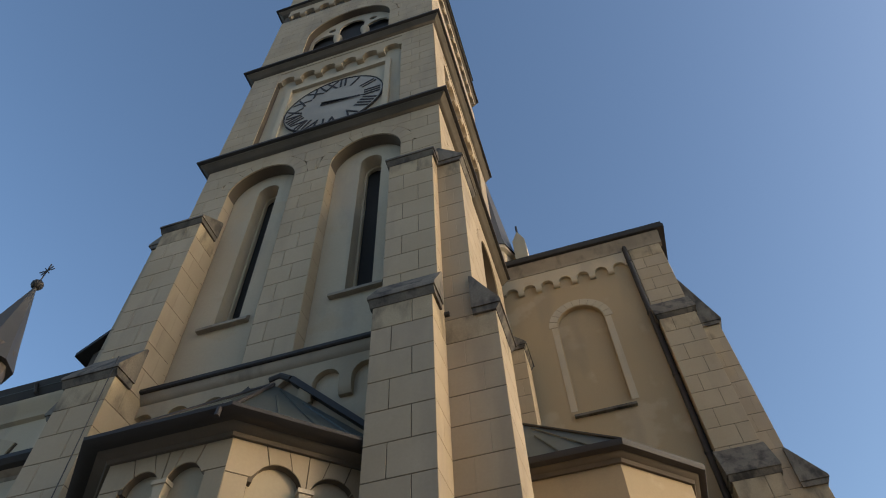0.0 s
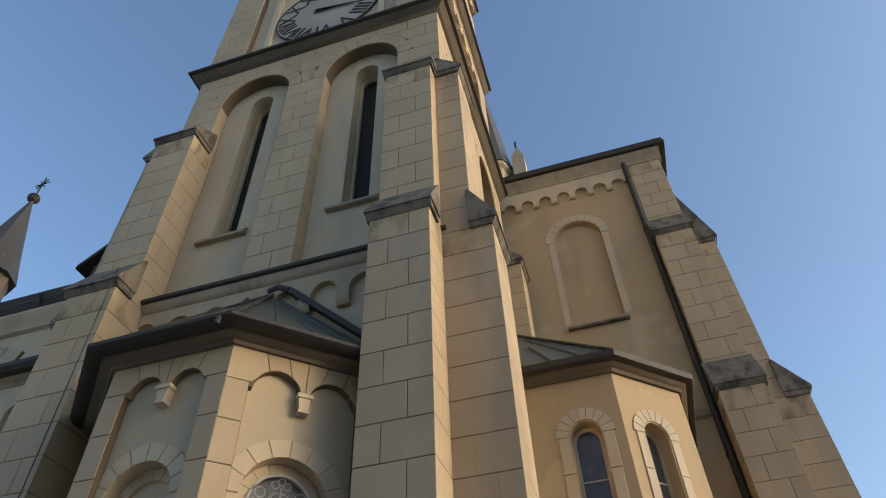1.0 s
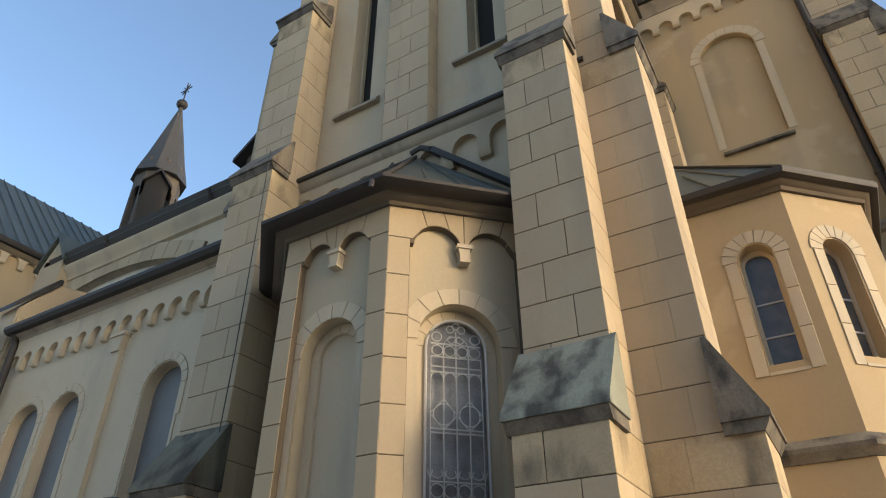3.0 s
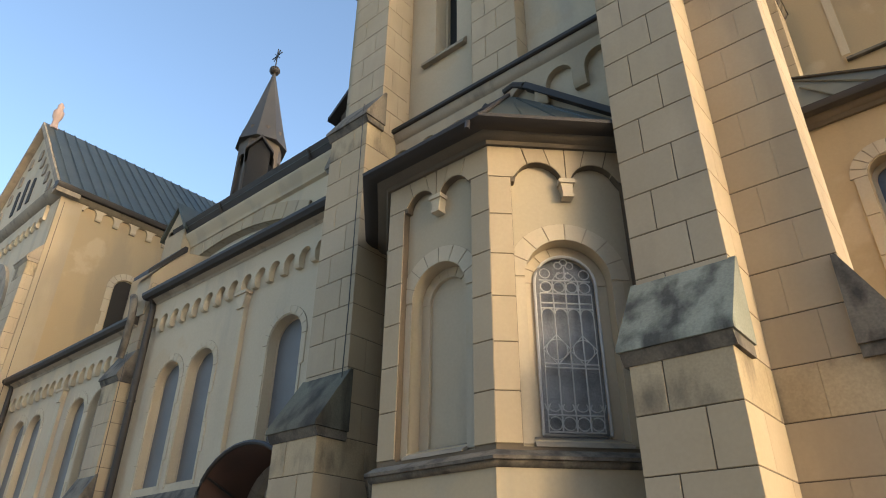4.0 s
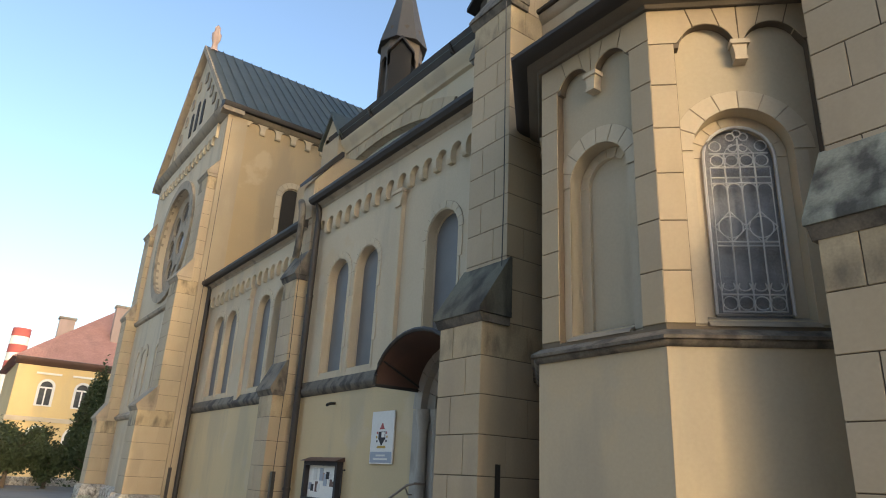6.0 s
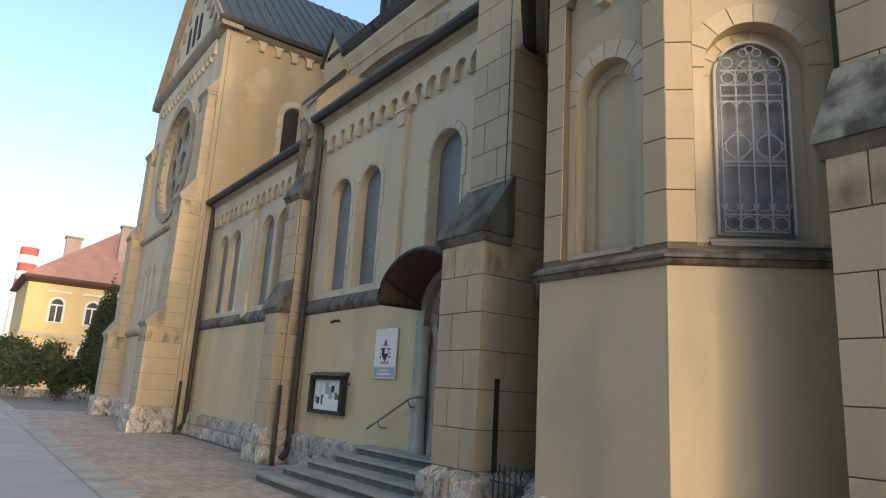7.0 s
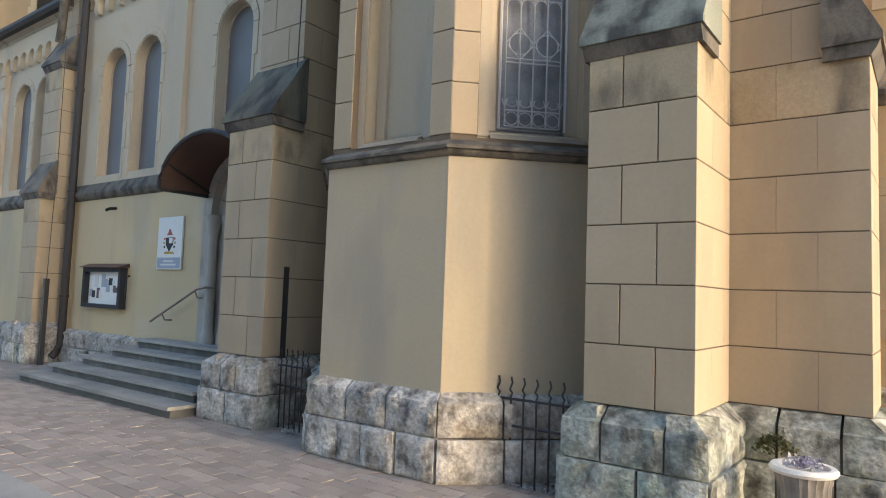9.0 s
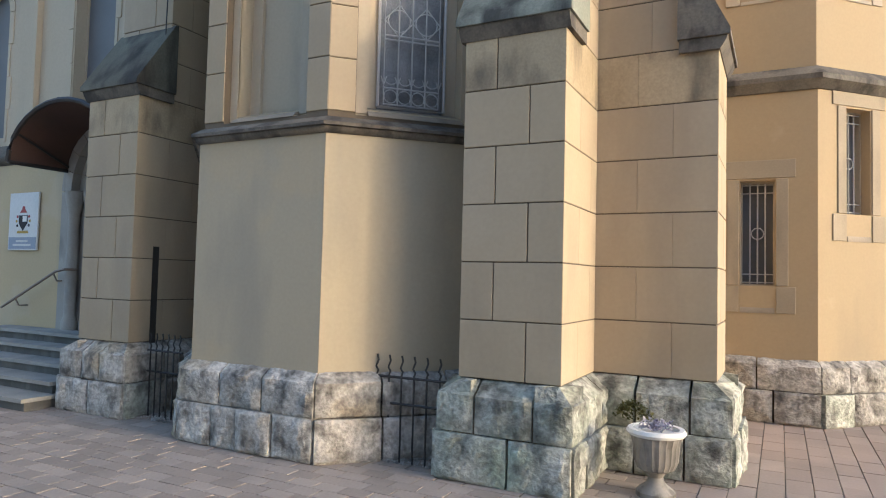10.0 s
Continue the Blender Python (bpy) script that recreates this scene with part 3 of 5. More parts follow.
# clock
clock = part("clock", prism(bmesh.new(), circle(2.98, 18.5, 1.42, 48), 0.135, 0.18, M_FRONT, "d"), DIAL, tower, "round grey clock dial with dark Roman numerals")
part("clock_frame", plate(bmesh.new(), [(1.36, 16.5), (4.6, 16.5), (4.6, 20.35), (1.36, 20.35)], [[(1.52, 16.52), (4.44, 16.52), (4.44, 20.19), (1.52, 20.19)]], 0.08, 0.18, M_FRONT), PALE, tower)
part("dial_rim", plate(bmesh.new(), circle(2.98, 18.5, 1.45, 48), [circle(2.98, 18.5, 1.425, 48)], 0.115, 0.17, M_FRONT), INK, clock)
for k, s in enumerate(("XII", "I", "II", "III", "IIII", "V", "VI", "VII", "VIII", "IX", "X", "XI")):
    me = text_mesh(s, 0.56, 0.006)
    me.materials.append(INK)
    ob = new("numeral", me)
    ang = radians(90 - 30 * k)
    ob.matrix_basis = M_FRONT @ Matrix.Translation((2.98 + 1.1 * math.cos(ang), 0.122, 18.5 + 1.1 * math.sin(ang))) @ Matrix.Rotation(radians(90), 4, "X") @ Matrix.Rotation(ang - radians(90), 4, "Z") @ Matrix.Scale(1.2, 4, (0, 1, 0))
    attach(ob, clock)
for ang, ln, w in ((90 - 30 * 3.3, 0.8, 0.09), (90 - 6 * 17, 1.25, 0.06)):
    c, s = math.cos(radians(ang)), math.sin(radians(ang))
    bm = bmesh.new()
    prism(bm, [(2.98 - 0.35 * c - w * s, 18.5 - 0.35 * s + w * c), (2.98 - 0.35 * c + w * s, 18.5 - 0.35 * s - w * c), (2.98 + ln * c, 18.5 + ln * s)], 0.09, 0.105, M_FRONT, "d")
    part("clock_hand", bm, INK, clock)

# ---- corner buttresses of the tower ----
STG = [(0.8, 3.64), (3.64, 8.68), (8.68, 13.02)]
CAPS = [(3.72, 4.52), (8.78, 9.45), (13.1, 13.6)]


def corner_buttress(label, m, u0, u1, fronts, copper):
    st = [(f, z0, z1) for i, (f, (z0, z1)) in enumerate(zip(fronts, STG))]
    nxt = list(fronts[1:]) + [0.0]
    return buttress(label, m, u0, u1, 0.12, st, [(zc, zt, n) for (zc, zt), n in zip(CAPS, nxt)], copper=copper)


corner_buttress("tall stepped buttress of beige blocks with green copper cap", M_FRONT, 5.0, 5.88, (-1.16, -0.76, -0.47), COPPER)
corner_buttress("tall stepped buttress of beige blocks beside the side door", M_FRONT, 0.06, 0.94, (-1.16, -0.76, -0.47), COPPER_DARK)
corner_buttress("stepped beige block buttress with black-stained stone caps", M_RIGHT, -0.18, 0.70, (-0.95, -0.67, -0.38), None)
corner_buttress("stepped beige block buttress at the tower's rear corner", M_RIGHT, 5.3, 6.1, (-0.95, -0.67, -0.38), None)
M_LEFT = face_frame(TX, TY + TD, 0, -1)
corner_buttress("stepped beige block buttress rising above the aisle roof", M_LEFT, 5.25, 6.13, (-0.95, -0.67, -0.38), None)

# ---- polygonal chapel between the buttresses ----
bay = thing("chapel_bay", -4.67, 5.6, 0, "polygonal ochre chapel bay with arched windows and dark hipped roof", "chapel")
BP = [(-6.58, 6.27), (-5.34, 5.03), (-3.82, 5.03), (-2.58, 6.27)]


def window_grille(parent, m, cu, half, z0, zs, d):
    """Pale wrought grille: frame, bars, rings and scrolls."""
    bm = bmesh.new()
    loop = arch(cu, half, z0, zs, 16)
    tube(bm, [(p[0], d, p[1]) for p in loop + loop[:1]], 0.016, 6, m)
    part("grille_frame", bm, GRILLE, parent)

    def bar(u0, za, u1, zb, r=0.0085):
        part("grille_bar", tube(bmesh.new(), [(u0, d, za), (u1, d, zb)], r, 5, m), GRILLE, parent)

    def ring(u, z, r, a0=0, a1=360):
        n = 14
        part("grille_ring", tube(bmesh.new(), [(u + r * math.cos(radians(a0 + (a1 - a0) * i / n)), d, z + r * math.sin(radians(a0 + (a1 - a0) * i / n))) for i in range(n + 1)], 0.007, 5, m), GRILLE, parent)
    q = half * 0.415
    for k in range(-2, 3):
        bar(cu + q * k, z0 + 0.03, cu + q * k, z0 + (1.47 if abs(k) == 2 else 1.62 if abs(k) == 1 else 1.78), 0.0085 if abs(k) < 2 else 0.006)
    for z in (0.03, 0.19, 0.66, 0.7, 1.3, 1.36, 1.47, 1.62):
        bar(cu - 2 * q, z0 + z, cu + 2 * q, z0 + z, 0.009)
    for i in range(4):
        u = cu + q * (i - 1.5)
        ring(u, z0 + 0.11, q * 0.47)
        ring(u, z0 + 0.29, q * 0.47, 180, 360)
        ring(u, z0 + 1.235, q * 0.47, 0, 180)
        ring(u, z0 + 1.545, q * 0.44)
    for k in range(-2, 3):
        for s in (-1, 1):
            bar(cu + q * k, z0 + 0.22, cu + q * k + s * 0.028, z0 + 0.3, 0.006)
    for s in (-1, 1):
        c = cu + s * q
        ring(c, z0 + 0.85, q * 0.8)
        for a, b in (((-1.05, 0), (0, 1.15)), ((0, 1.15), (1.05, 0)), ((1.05, 0), (0, -1.15)), ((0, -1.15), (-1.05, 0))):
            bar(c + q * a[0], z0 + 0.85 + q * a[1], c + q * b[0], z0 + 0.85 + q * b[1], 0.0065)
        ring(cu + s * q * 1.55, z0 + 1.7, q * 0.4)
        ring(cu + s * q * 0.45, zs + 0.22, q * 0.3)
        ring(cu + s * q * 0.35, z0 + 1.68, q * 0.3, 90, 360)
    ring(cu, zs + 0.0, q, 0, 180)
    ring(cu, zs + 0.26, q * 0.28)


def bay_face(p0, p1, glazed):
    (x0, y0), (x1, y1) = p0, p1
    L = math.hypot(x1 - x0, y1 - y0)
    m = face_frame(x0, y0, (x1 - x0) / L, (y1 - y0) / L)
    L = L - 0.002
    c = L / 2 - 0.03 if not glazed else 0.825
    # base wall
    part("base_wall", plate(bmesh.new(), [(-0.0124, 0.7), (L + 0.0124, 0.7), (L + 0.0124, 2.9), (-0.0124, 2.9)], [], -0.03, 0.3, m), BAYWALL, bay)
    # quoin strips and arched head
    pw = 0.25
    half = (L - 2 * pw) / 4 - 0.045
    zs = 6.19 - half
    heads = []
    for s in (-1, 1):
        heads.append(L / 2 + s * (half + 0.045))
    hole = [(pw, 3.06), (L - pw, 3.06), (L - pw, zs)]
    for k in (1, 0):
        hole += [(heads[k] + half * math.cos(math.pi * i / 10), zs + half * math.sin(math.pi * i / 10)) for i in range(0 if k == 0 else 1, 11)]
    hole += [(pw, zs)] if abs(hole[-1][0] - pw) > 0.01 else []
    part("arched_wall", plate(bmesh.new(), [(0, 3.0), (L, 3.0), (L, 6.5), (0, 6.5)], [hole], 0.012, 0.10, m), JOINT, bay)
    for k, (za, zb) in enumerate(courses(3.08, zs + 0.05, 0.46)):
        block(bay, m, -0.005, pw, 0.0, 0.098, za, zb)
        block(bay, m, L - pw, L + 0.005, 0.0, 0.098, za, zb)
    # spandrel stones between the little arches, with fanned joints
    cuts = [0.0, heads[0] - 0.12, heads[0] + 0.14, L / 2, heads[1] - 0.14, heads[1] + 0.12, L]
    for ua, ub in zip(cuts, cuts[1:]):
        low, n = [], 8
        for i in range(n + 1):
            lo_u, hi_u = ua + (0.006 if ua > 0.01 else 0), ub - (0.006 if ub < L - 0.01 else 0)
            u = lo_u + (hi_u - lo_u) * i / n
            z = zs + 0.056
            for h in heads:
                if abs(u - h) < half:
                    z = max(z, zs + math.sqrt(half * half - (u - h) ** 2) + 0.004)
            low.append((u, z))
        fan = 0.08
        top = [(hi_u + (fan if ub < L - 0.01 and ub > L / 2 + 0.01 else (-fan if 0.01 < ub < L / 2 - 0.01 else 0)), 6.44), (lo_u + (fan if ua > L / 2 + 0.01 else (-fan if 0.01 < ua < L / 2 - 0.01 else 0)), 6.44)]
        part("arch_stone", prism(bmesh.new(), low + top, 0.0, 0.09, m, "d"), ASHLAR, bay)
    # corbel under the springing
    bm = bmesh.new()
    cc = L / 2
    box(bm, cc - 0.09, cc + 0.09, -0.03, 0.1, zs - 0.0, zs + 0.05, m)
    prism(bm, [(cc - 0.07, zs), (cc + 0.07, zs), (cc + 0.05, zs - 0.14), (cc - 0.05, zs - 0.14)], -0.01, 0.1, m, "d")
    box(bm, cc - 0.06, cc + 0.06, -0.02, 0.1, zs - 0.18, zs - 0.14, m)
    part("corbel", bm, PALE, bay)
    # panel with window
    wh, wz0, wzs = (0.335 if glazed else 0.27), 3.2, 4.8
    part("panel_wall", plate(bmesh.new(), [(pw - 0.05, 3.0), (L - pw + 0.05, 3.0), (L - pw + 0.05, 6.4), (pw - 0.05, 6.4)], [arch(c, wh + 0.12, wz0 - 0.06, wzs)], 0.10, 0.34, m), BAYWALL, bay)
    voussoirs(bay, m, c, wzs, wh + 0.12, wh + 0.31, 0.088, 0.11, 8, PALE)
    for s in (-1, 1):
        part("window_surround", box(bmesh.new(), min(c + s * (wh + 0.12), c + s * (wh + 0.24)), max(c + s * (wh + 0.12), c + s * (wh + 0.24)), 0.09, 0.11, 3.1, wzs - 0.02, m), PALE, bay)
    bm = plate(bmesh.new(), arch(c, wh + 0.119, wz0 - 0.06, wzs), [arch(c, wh, wz0, wzs)], 0.27, 0.38, m)
    w = part("window", bm, PALE, bay, "arched leaded window behind a pale wrought grille" if glazed else "blind arched window panel")
    voussoirs(w, m, c, wzs, wh + 0.0, wh + 0.115, 0.262, 0.28, 8, PALE)
    part("sill", prism(bmesh.new(), [(0.0, 3.06), (0.04, 3.1), (0.27, wz0), (0.3, wz0), (0.3, 3.06)], c - wh - 0.12, c + wh + 0.12, m), MOULD, bay)
    if glazed:
        part("pane", plate(bmesh.new(), arch(c, wh + 0.03, wz0 - 0.02, wzs), [], 0.33, 0.34, m), MESHGLASS, w)
        window_grille(w, m, c, wh - 0.005, wz0 + 0.02, wzs, 0.25)
    else:
        part("pane", plate(bmesh.new(), arch(c, wh + 0.03, wz0 - 0.02, wzs), [], 0.31, 0.32, m), PALE, w)


for i in range(3):
    bay_face(BP[i], BP[i + 1], i == 2)


eave_ring(bay, BP, [(-0.05, 2.86), (0.05, 2.87), (0.075, 2.895), (0.085, 2.922), (0.02, 2.922)], CAP, "string_moulding")
eave_ring(bay, BP, [(0.05, 2.924), (0.115, 2.926), (0.12, 2.955), (0.02, 3.02), (-0.05, 3.04)], CAP, "string_course")
# moulding coloured dark for the shade below the gutter
eave_ring(bay, BP, [(-0.1, 6.38), (0.04, 6.38), (0.06, 6.42), (0.16, 6.45), (0.18, 6.47), (-0.1, 6.47)], SHADED_EAVE, "eave_moulding")
eave_ring(bay, BP, [(0.15, 6.472), (0.25, 6.462), (0.32, 6.475), (0.365, 6.51), (0.37, 6.55), (0.31, 6.565), (0.24, 6.55)], GUTTER, "gutter")
bm = bmesh.new()
er = offset_ring(BP, 0.3)
vs = [bm.verts.new((*p, 6.54)) for p in er]
AP = (-4.4, 6.43, 8.42)
ap = bm.verts.new(AP)
for k in range(3):
    bm.faces.new((vs[k], vs[k + 1], ap))
roof = part("roof", bm, ROOF, bay, "dark green-grey sheet metal hipped roof")
for k in (1, 2):
    part("ridge_roll", tube(bmesh.new(), [(*er[k], 6.56), (AP[0], AP[1], AP[2] + 0.02)], 0.03, 6), GUTTER, roof)
for k in range(3):
    for f in (0.27, 0.52, 0.77):
        p = Vector((er[k][0] * (1 - f) + er[k + 1][0] * f, er[k][1] * (1 - f) + er[k + 1][1] * f, 6.555))
        part("standing_seam", tube(bmesh.new(), [p, p.lerp(Vector(AP), 0.6 + 0.25 * (f == 0.52))], 0.014, 5), ROOF, roof)
# raised sheet flashing where the roof meets the tower wall
for s in (-1, 1):
    e0 = er[3] if s > 0 else er[0]
    a0, b0 = Vector((AP[0] + s * 0.3, 6.36, AP[2] - 0.1)), Vector((e0[0], 6.36, 6.72))
    n = Vector((b0.z - a0.z, 0, a0.x - b0.x)).normalized() * -s
    bm = bmesh.new()
    va = [bm.verts.new(p + Vector((0, y, 0))) for y in (-0.06, 0.08) for p in (a0, b0, b0 + n * 0.07, a0 + n * 0.09)]
    for q in ((0, 1, 2, 3), (7, 6, 5, 4), (0, 4, 5, 1), (1, 5, 6, 2), (2, 6, 7, 3), (3, 7, 4, 0)):
        bm.faces.new([va[i] for i in q])
    part("flashing", bm, GUTTER, roof)
part("ridge_cap", tube(bmesh.new(), [(AP[0] - 0.05, 6.36, AP[2] + 0.03), (AP[0] + 0.12, 6.36, AP[2] + 0.07), (AP[0] + 0.3, 6.36, AP[2] - 0.04)], 0.055, 8), GUTTER, roof)
part("outlet", tube(bmesh.new(), [(er[2][0] - 0.12, er[2][1] - 0.06, 6.5), (er[2][0] - 0.1, er[2][1] - 0.1, 6.36)], 0.03, 8), GUTTER, bay)
plinth("chapel_plinth", "rock-faced pale limestone plinth of the chapel bay", offset_ring(BP, 0.13), seed=5)

# ---- plinths of the buttresses ----
def butt_plinth(m, u0, u1, f, mat, seed, sides="both"):
    o = 0.13
    pts = []
    loc = [(u0 - o, 0.1), (u0 - o, f - o), (u1 + o, f - o), (u1 + o, 0.1)]
    for u, d in loc:
        w = m @ Vector((u, d, 0))
        pts.append((w.x, w.y))
    return plinth("buttress_plinth", "rough limestone buttress plinth with dark and green stains", pts, material=mat, seed=seed, w=0.42)


butt_plinth(M_FRONT, 5.0, 5.88, -1.16, MOSSROCK, 3)
butt_plinth(M_FRONT, 0.06, 0.94, -1.16, ROCK, 8)
butt_plinth(M_RIGHT, -0.18, 0.70, -0.95, MOSSROCK, 12)

# ---- aisle ----
aisle = thing("church_aisle", -15, 7.5, 0, "long ochre plastered side aisle with arched windows and corbel frieze", "church wing")
M_A = face_frame(0, 6.45, 1, 0)
WIN_R = [(-12.98, 0.34), (-11.76, 0.34), (-9.14, 0.36), (-8.0, 0.36)]
WIN_L = [(-20.92, 0.33), (-19.8, 0.33), (-17.25, 0.33), (-16.1, 0.33)]
DOOR = -8.55


def arched_window(parent, m, c, half, z0, zs, d=0.0, sheet=SHEET, deep=0.0, band=0.24):
    voussoirs(parent, m, c, zs, half + 0.02, half + band, d - 0.016, d + 0.02, 9, PALE)
    for s in (-1, 1):
        for za, zb in courses(z0 - 0.1, zs, 0.5):
            k = band if round((za - z0) * 2) % 2 else band - 0.06
            ua, ub = sorted((c + s * (half + 0.02), c + s * (half + k)))
            block(parent, m, ua, ub, d - 0.016, d + 0.02, za, zb, PALE)
    w = part("window", plate(bmesh.new(), arch(c, half + 0.05, z0 - 0.03, zs), [arch(c, half - 0.025, z0, zs)], d + deep + 0.05, d + deep + 0.1, m), PALE, parent)
    part("pane", plate(bmesh.new(), arch(c, half, z0 - 0.02, zs), [], d + deep + 0.07, d + deep + 0.08, m), sheet, w)
    return w


REVEAL = 0.13


def deepen(c, half):
    """The opening of a window that sits deeper in the wall."""
    k = min(REVEAL * abs(c) / 6.3 / 2, 0.11)
    return c - k, half + k, k * 12.6 / abs(c)


def aisle_part(x0, x1, ztop, wins, door):
    wins = [deepen(*w) for w in wins if w[0] != -8.0]
    holes = [arch(c, h, 3.7, 6.13 + 0.7 * e - h) for c, h, e in wins]
    if door:
        holes.append(arch(DOOR, 0.95, 0.62, 2.85))
    half, zs, n = 0.98, 2.75, 16
    ring = [(DOOR - half * math.cos(math.pi * i / n), zs + half * math.sin(math.pi * i / n)) for i in range(n + 1)]
    e = math.sqrt(half * half - (3.3 - zs) ** 2)
    notch = [(DOOR - e, 3.3)] + [p for p in ring if p[1] > 3.31] + [(DOOR + e, 3.3)] if door else []
    part("wall", plate(bmesh.new(), [(x0, 3.3)] + notch + [(x1, 3.3), (x1, ztop - 0.1), (x0, ztop - 0.1)], holes[:len(wins)], 0.0, 0.5, M_A), PALE, aisle, "pale beige plaster wall")
    low = [(x0, 0.5), (x1, 0.5), (x1, 3.3), (x0, 3.3)]
    dh = []
    if door:
        for s, xe in ((-1, x0), (1, x1)):
            side = [(DOOR + s * half, 0.5)] + [(DOOR + s * (DOOR - p[0]), p[1]) for p in ring[:n // 2] if p[1] < 3.29] + [(DOOR + s * e, 3.3), (xe, 3.3), (xe, 0.5)]
            part("base_wall", plate(bmesh.new(), side, [], -0.02, 0.5, M_A), AISLEWALL, aisle, "yellow ochre plaster base wall")
    else:
        part("base_wall", plate(bmesh.new(), low, dh, -0.02, 0.5, M_A), AISLEWALL, aisle, "yellow ochre plaster base wall")
    for c, h, e in wins:
        arched_window(aisle, M_A, c, h, 3.72, 6.13 + 0.7 * e - h, deep=e, band=0.6 - h)
    for ua, ub in ((x0, DOOR - 1.02), (DOOR + 0.9, x1)) if door else ((x0, x1),):
        moulding(aisle, M_A, ua, ub, [(0.0, 3.22), (-0.06, 3.25), (-0.12, 3.33), (-0.12, 3.37), (0.0, 3.56), (0.02, 3.56), (0.02, 3.22)], CAP)
    corbel_table(aisle, M_A, x0 + 0.1, x1 - 0.1, ztop - 0.2, round((x1 - x0) / 0.46), -0.11, 0.0, h=0.72, leg=0.2)
    moulding(aisle, M_A, x0, x1, [(-0.004, ztop - 0.24), (-0.12, ztop - 0.23), (-0.14, ztop - 0.18), (-0.22, ztop - 0.14), (-0.24, ztop - 0.12), (-0.004, ztop - 0.12)], MOULD, "cornice")
    moulding(aisle, M_A, x0, x1, [(-0.2, ztop - 0.118), (-0.34, ztop - 0.11), (-0.4, ztop - 0.04), (-0.4, ztop + 0.03), (-0.34, ztop + 0.06), (0.1, ztop + 0.14), (0.1, ztop - 0.118)], GUTTER, "gutter")
    part("roof", prism(bmesh.new(), [(-0.34, ztop + 0.05), (0.1, ztop + 0.17), (2.6, ztop + 1.0), (2.6, ztop + 0.9)], x0, x1, M_A), ROOF, aisle)
    px = (x0 + x1) / 2 + (0.35 if door else 0.25)
    part("pilaster", box(bmesh.new(), px - 0.11, px + 0.11, -0.09, 0.0, 3.4, ztop - 1.25, M_A), PALE, aisle)
    bm = bmesh.new()
    prism(bm, [(px - 0.1, ztop - 1.27), (px + 0.1, ztop - 1.27), (px + 0.17, ztop - 0.98), (px - 0.17, ztop - 0.98)], -0.13, 0.0, M_A, "d")
    box(bm, px - 0.19, px + 0.19, -0.16, 0.0, ztop - 0.985, ztop - 0.92, M_A)
    part("capital", bm, PALE, aisle)


aisle_part(-14.35, -7.6, 7.95, WIN_R, True)
aisle_part(-22.5, -14.75, 7.5, WIN_L, False)
plinth("aisle_plinth", "dark weathered rock-faced plinth under the aisle wall", [(-22.4, 6.33), (-15.3, 6.33)], (0.0, 0.34, 0.7), ROCK, 21, 0.6, 0.2)
plinth("aisle_plinth", "dark weathered rock-faced plinth beside the door steps", [(-14.3, 6.33), (-10.4, 6.33)], (0.0, 0.34, 0.72), ROCK, 22, 0.55, 0.2)
M_MID = face_frame(-15.25, 6.45, 1, 0)
buttress("narrow stepped aisle buttress with black sloped caps", M_MID, 0.0, 0.75, 0.02, [(-0.6, 0.75, 3.3), (-0.38, 3.3, 6.0), (-0.16, 6.0, 8.4)], [(3.38, 4.05, -0.38), (6.1, 6.75, -0.16)], "aisle buttresses")
butt_plinth(M_MID, 0.0, 0.75, -0.6, ROCK, 31)
rake = thing("raking_coping", -14.87, 6.9, 8.3, "stone parapet with dark raking coping on the aisle roof", "parapet")
part("parapet_block", prism(bmesh.new(), [(-0.2, 7.6), (-0.2, 8.6), (0.45, 9.45), (2.5, 9.9), (2.5, 7.6)], -15.15, -14.55, M_A), ASHLAR, rake)
part("coping", prism(bmesh.new(), [(-0.32, 8.56), (-0.32, 8.66), (0.42, 9.6), (0.5, 9.6), (0.5, 9.47)], -15.2, -14.5, M_A), GUTTER, rake)

# ---- rain pipes ----


def rain_pipe(label, x, y, z0, z1, head=True, shoe=True):
    t = thing("rain_pipe", x, y, z0, label, "drainpipe", "rain pipes")
    pts = [(x, y, z0 + 0.2), (x, y, z1)]
    if shoe:
        pts = [(x, y - 0.16, z0 + 0.03), (x, y - 0.08, z0 + 0.12), (x, y, z0 + 0.28), (x, y, z1)]
    part("pipe", tube(bmesh.new(), pts, 0.075, 10), GUTTER, t)
    z = z0 + 1.2
    while z < z1:
        part("bracket", tube(bmesh.new(), [(x, y, z), (x, y, z + 0.05)], 0.09, 10), IRON, t)
        z += 2.1
    if head:
        bm = bmesh.new()
        tube(bm, [(x, y, z1 - 0.05), (x, y - 0.02, z1 + 0.12), (x, y - 0.12, z1 + 0.3)], 0.065, 10)
        part("outlet", bm, GUTTER, t)
    return t


rain_pipe("dark brown rain pipe on the aisle wall", -14.18, 6.3, 0.1, 7.6)
rain_pipe("dark brown rain pipe in the corner by the transept", -22.2, 6.3, 0.1, 7.2)
rain_pipe("dark rain pipe on the ochre wing wall", 2.0, 12.8, 0.3, 17.0, True, False)
sw = thing("swan_neck_pipe", -14.5, 6.1, 6.5, "curved weathered drain pipe over the aisle gutter", "drainpipe")
part("pipe", tube(bmesh.new(), [(-15.05, 6.2, 7.95), (-14.75, 6.05, 8.0), (-14.5, 5.98, 7.8), (-14.42, 5.98, 7.3), (-14.5, 6.0, 6.8), (-14.62, 6.02, 6.5)], 0.085, 10), CAP, sw)

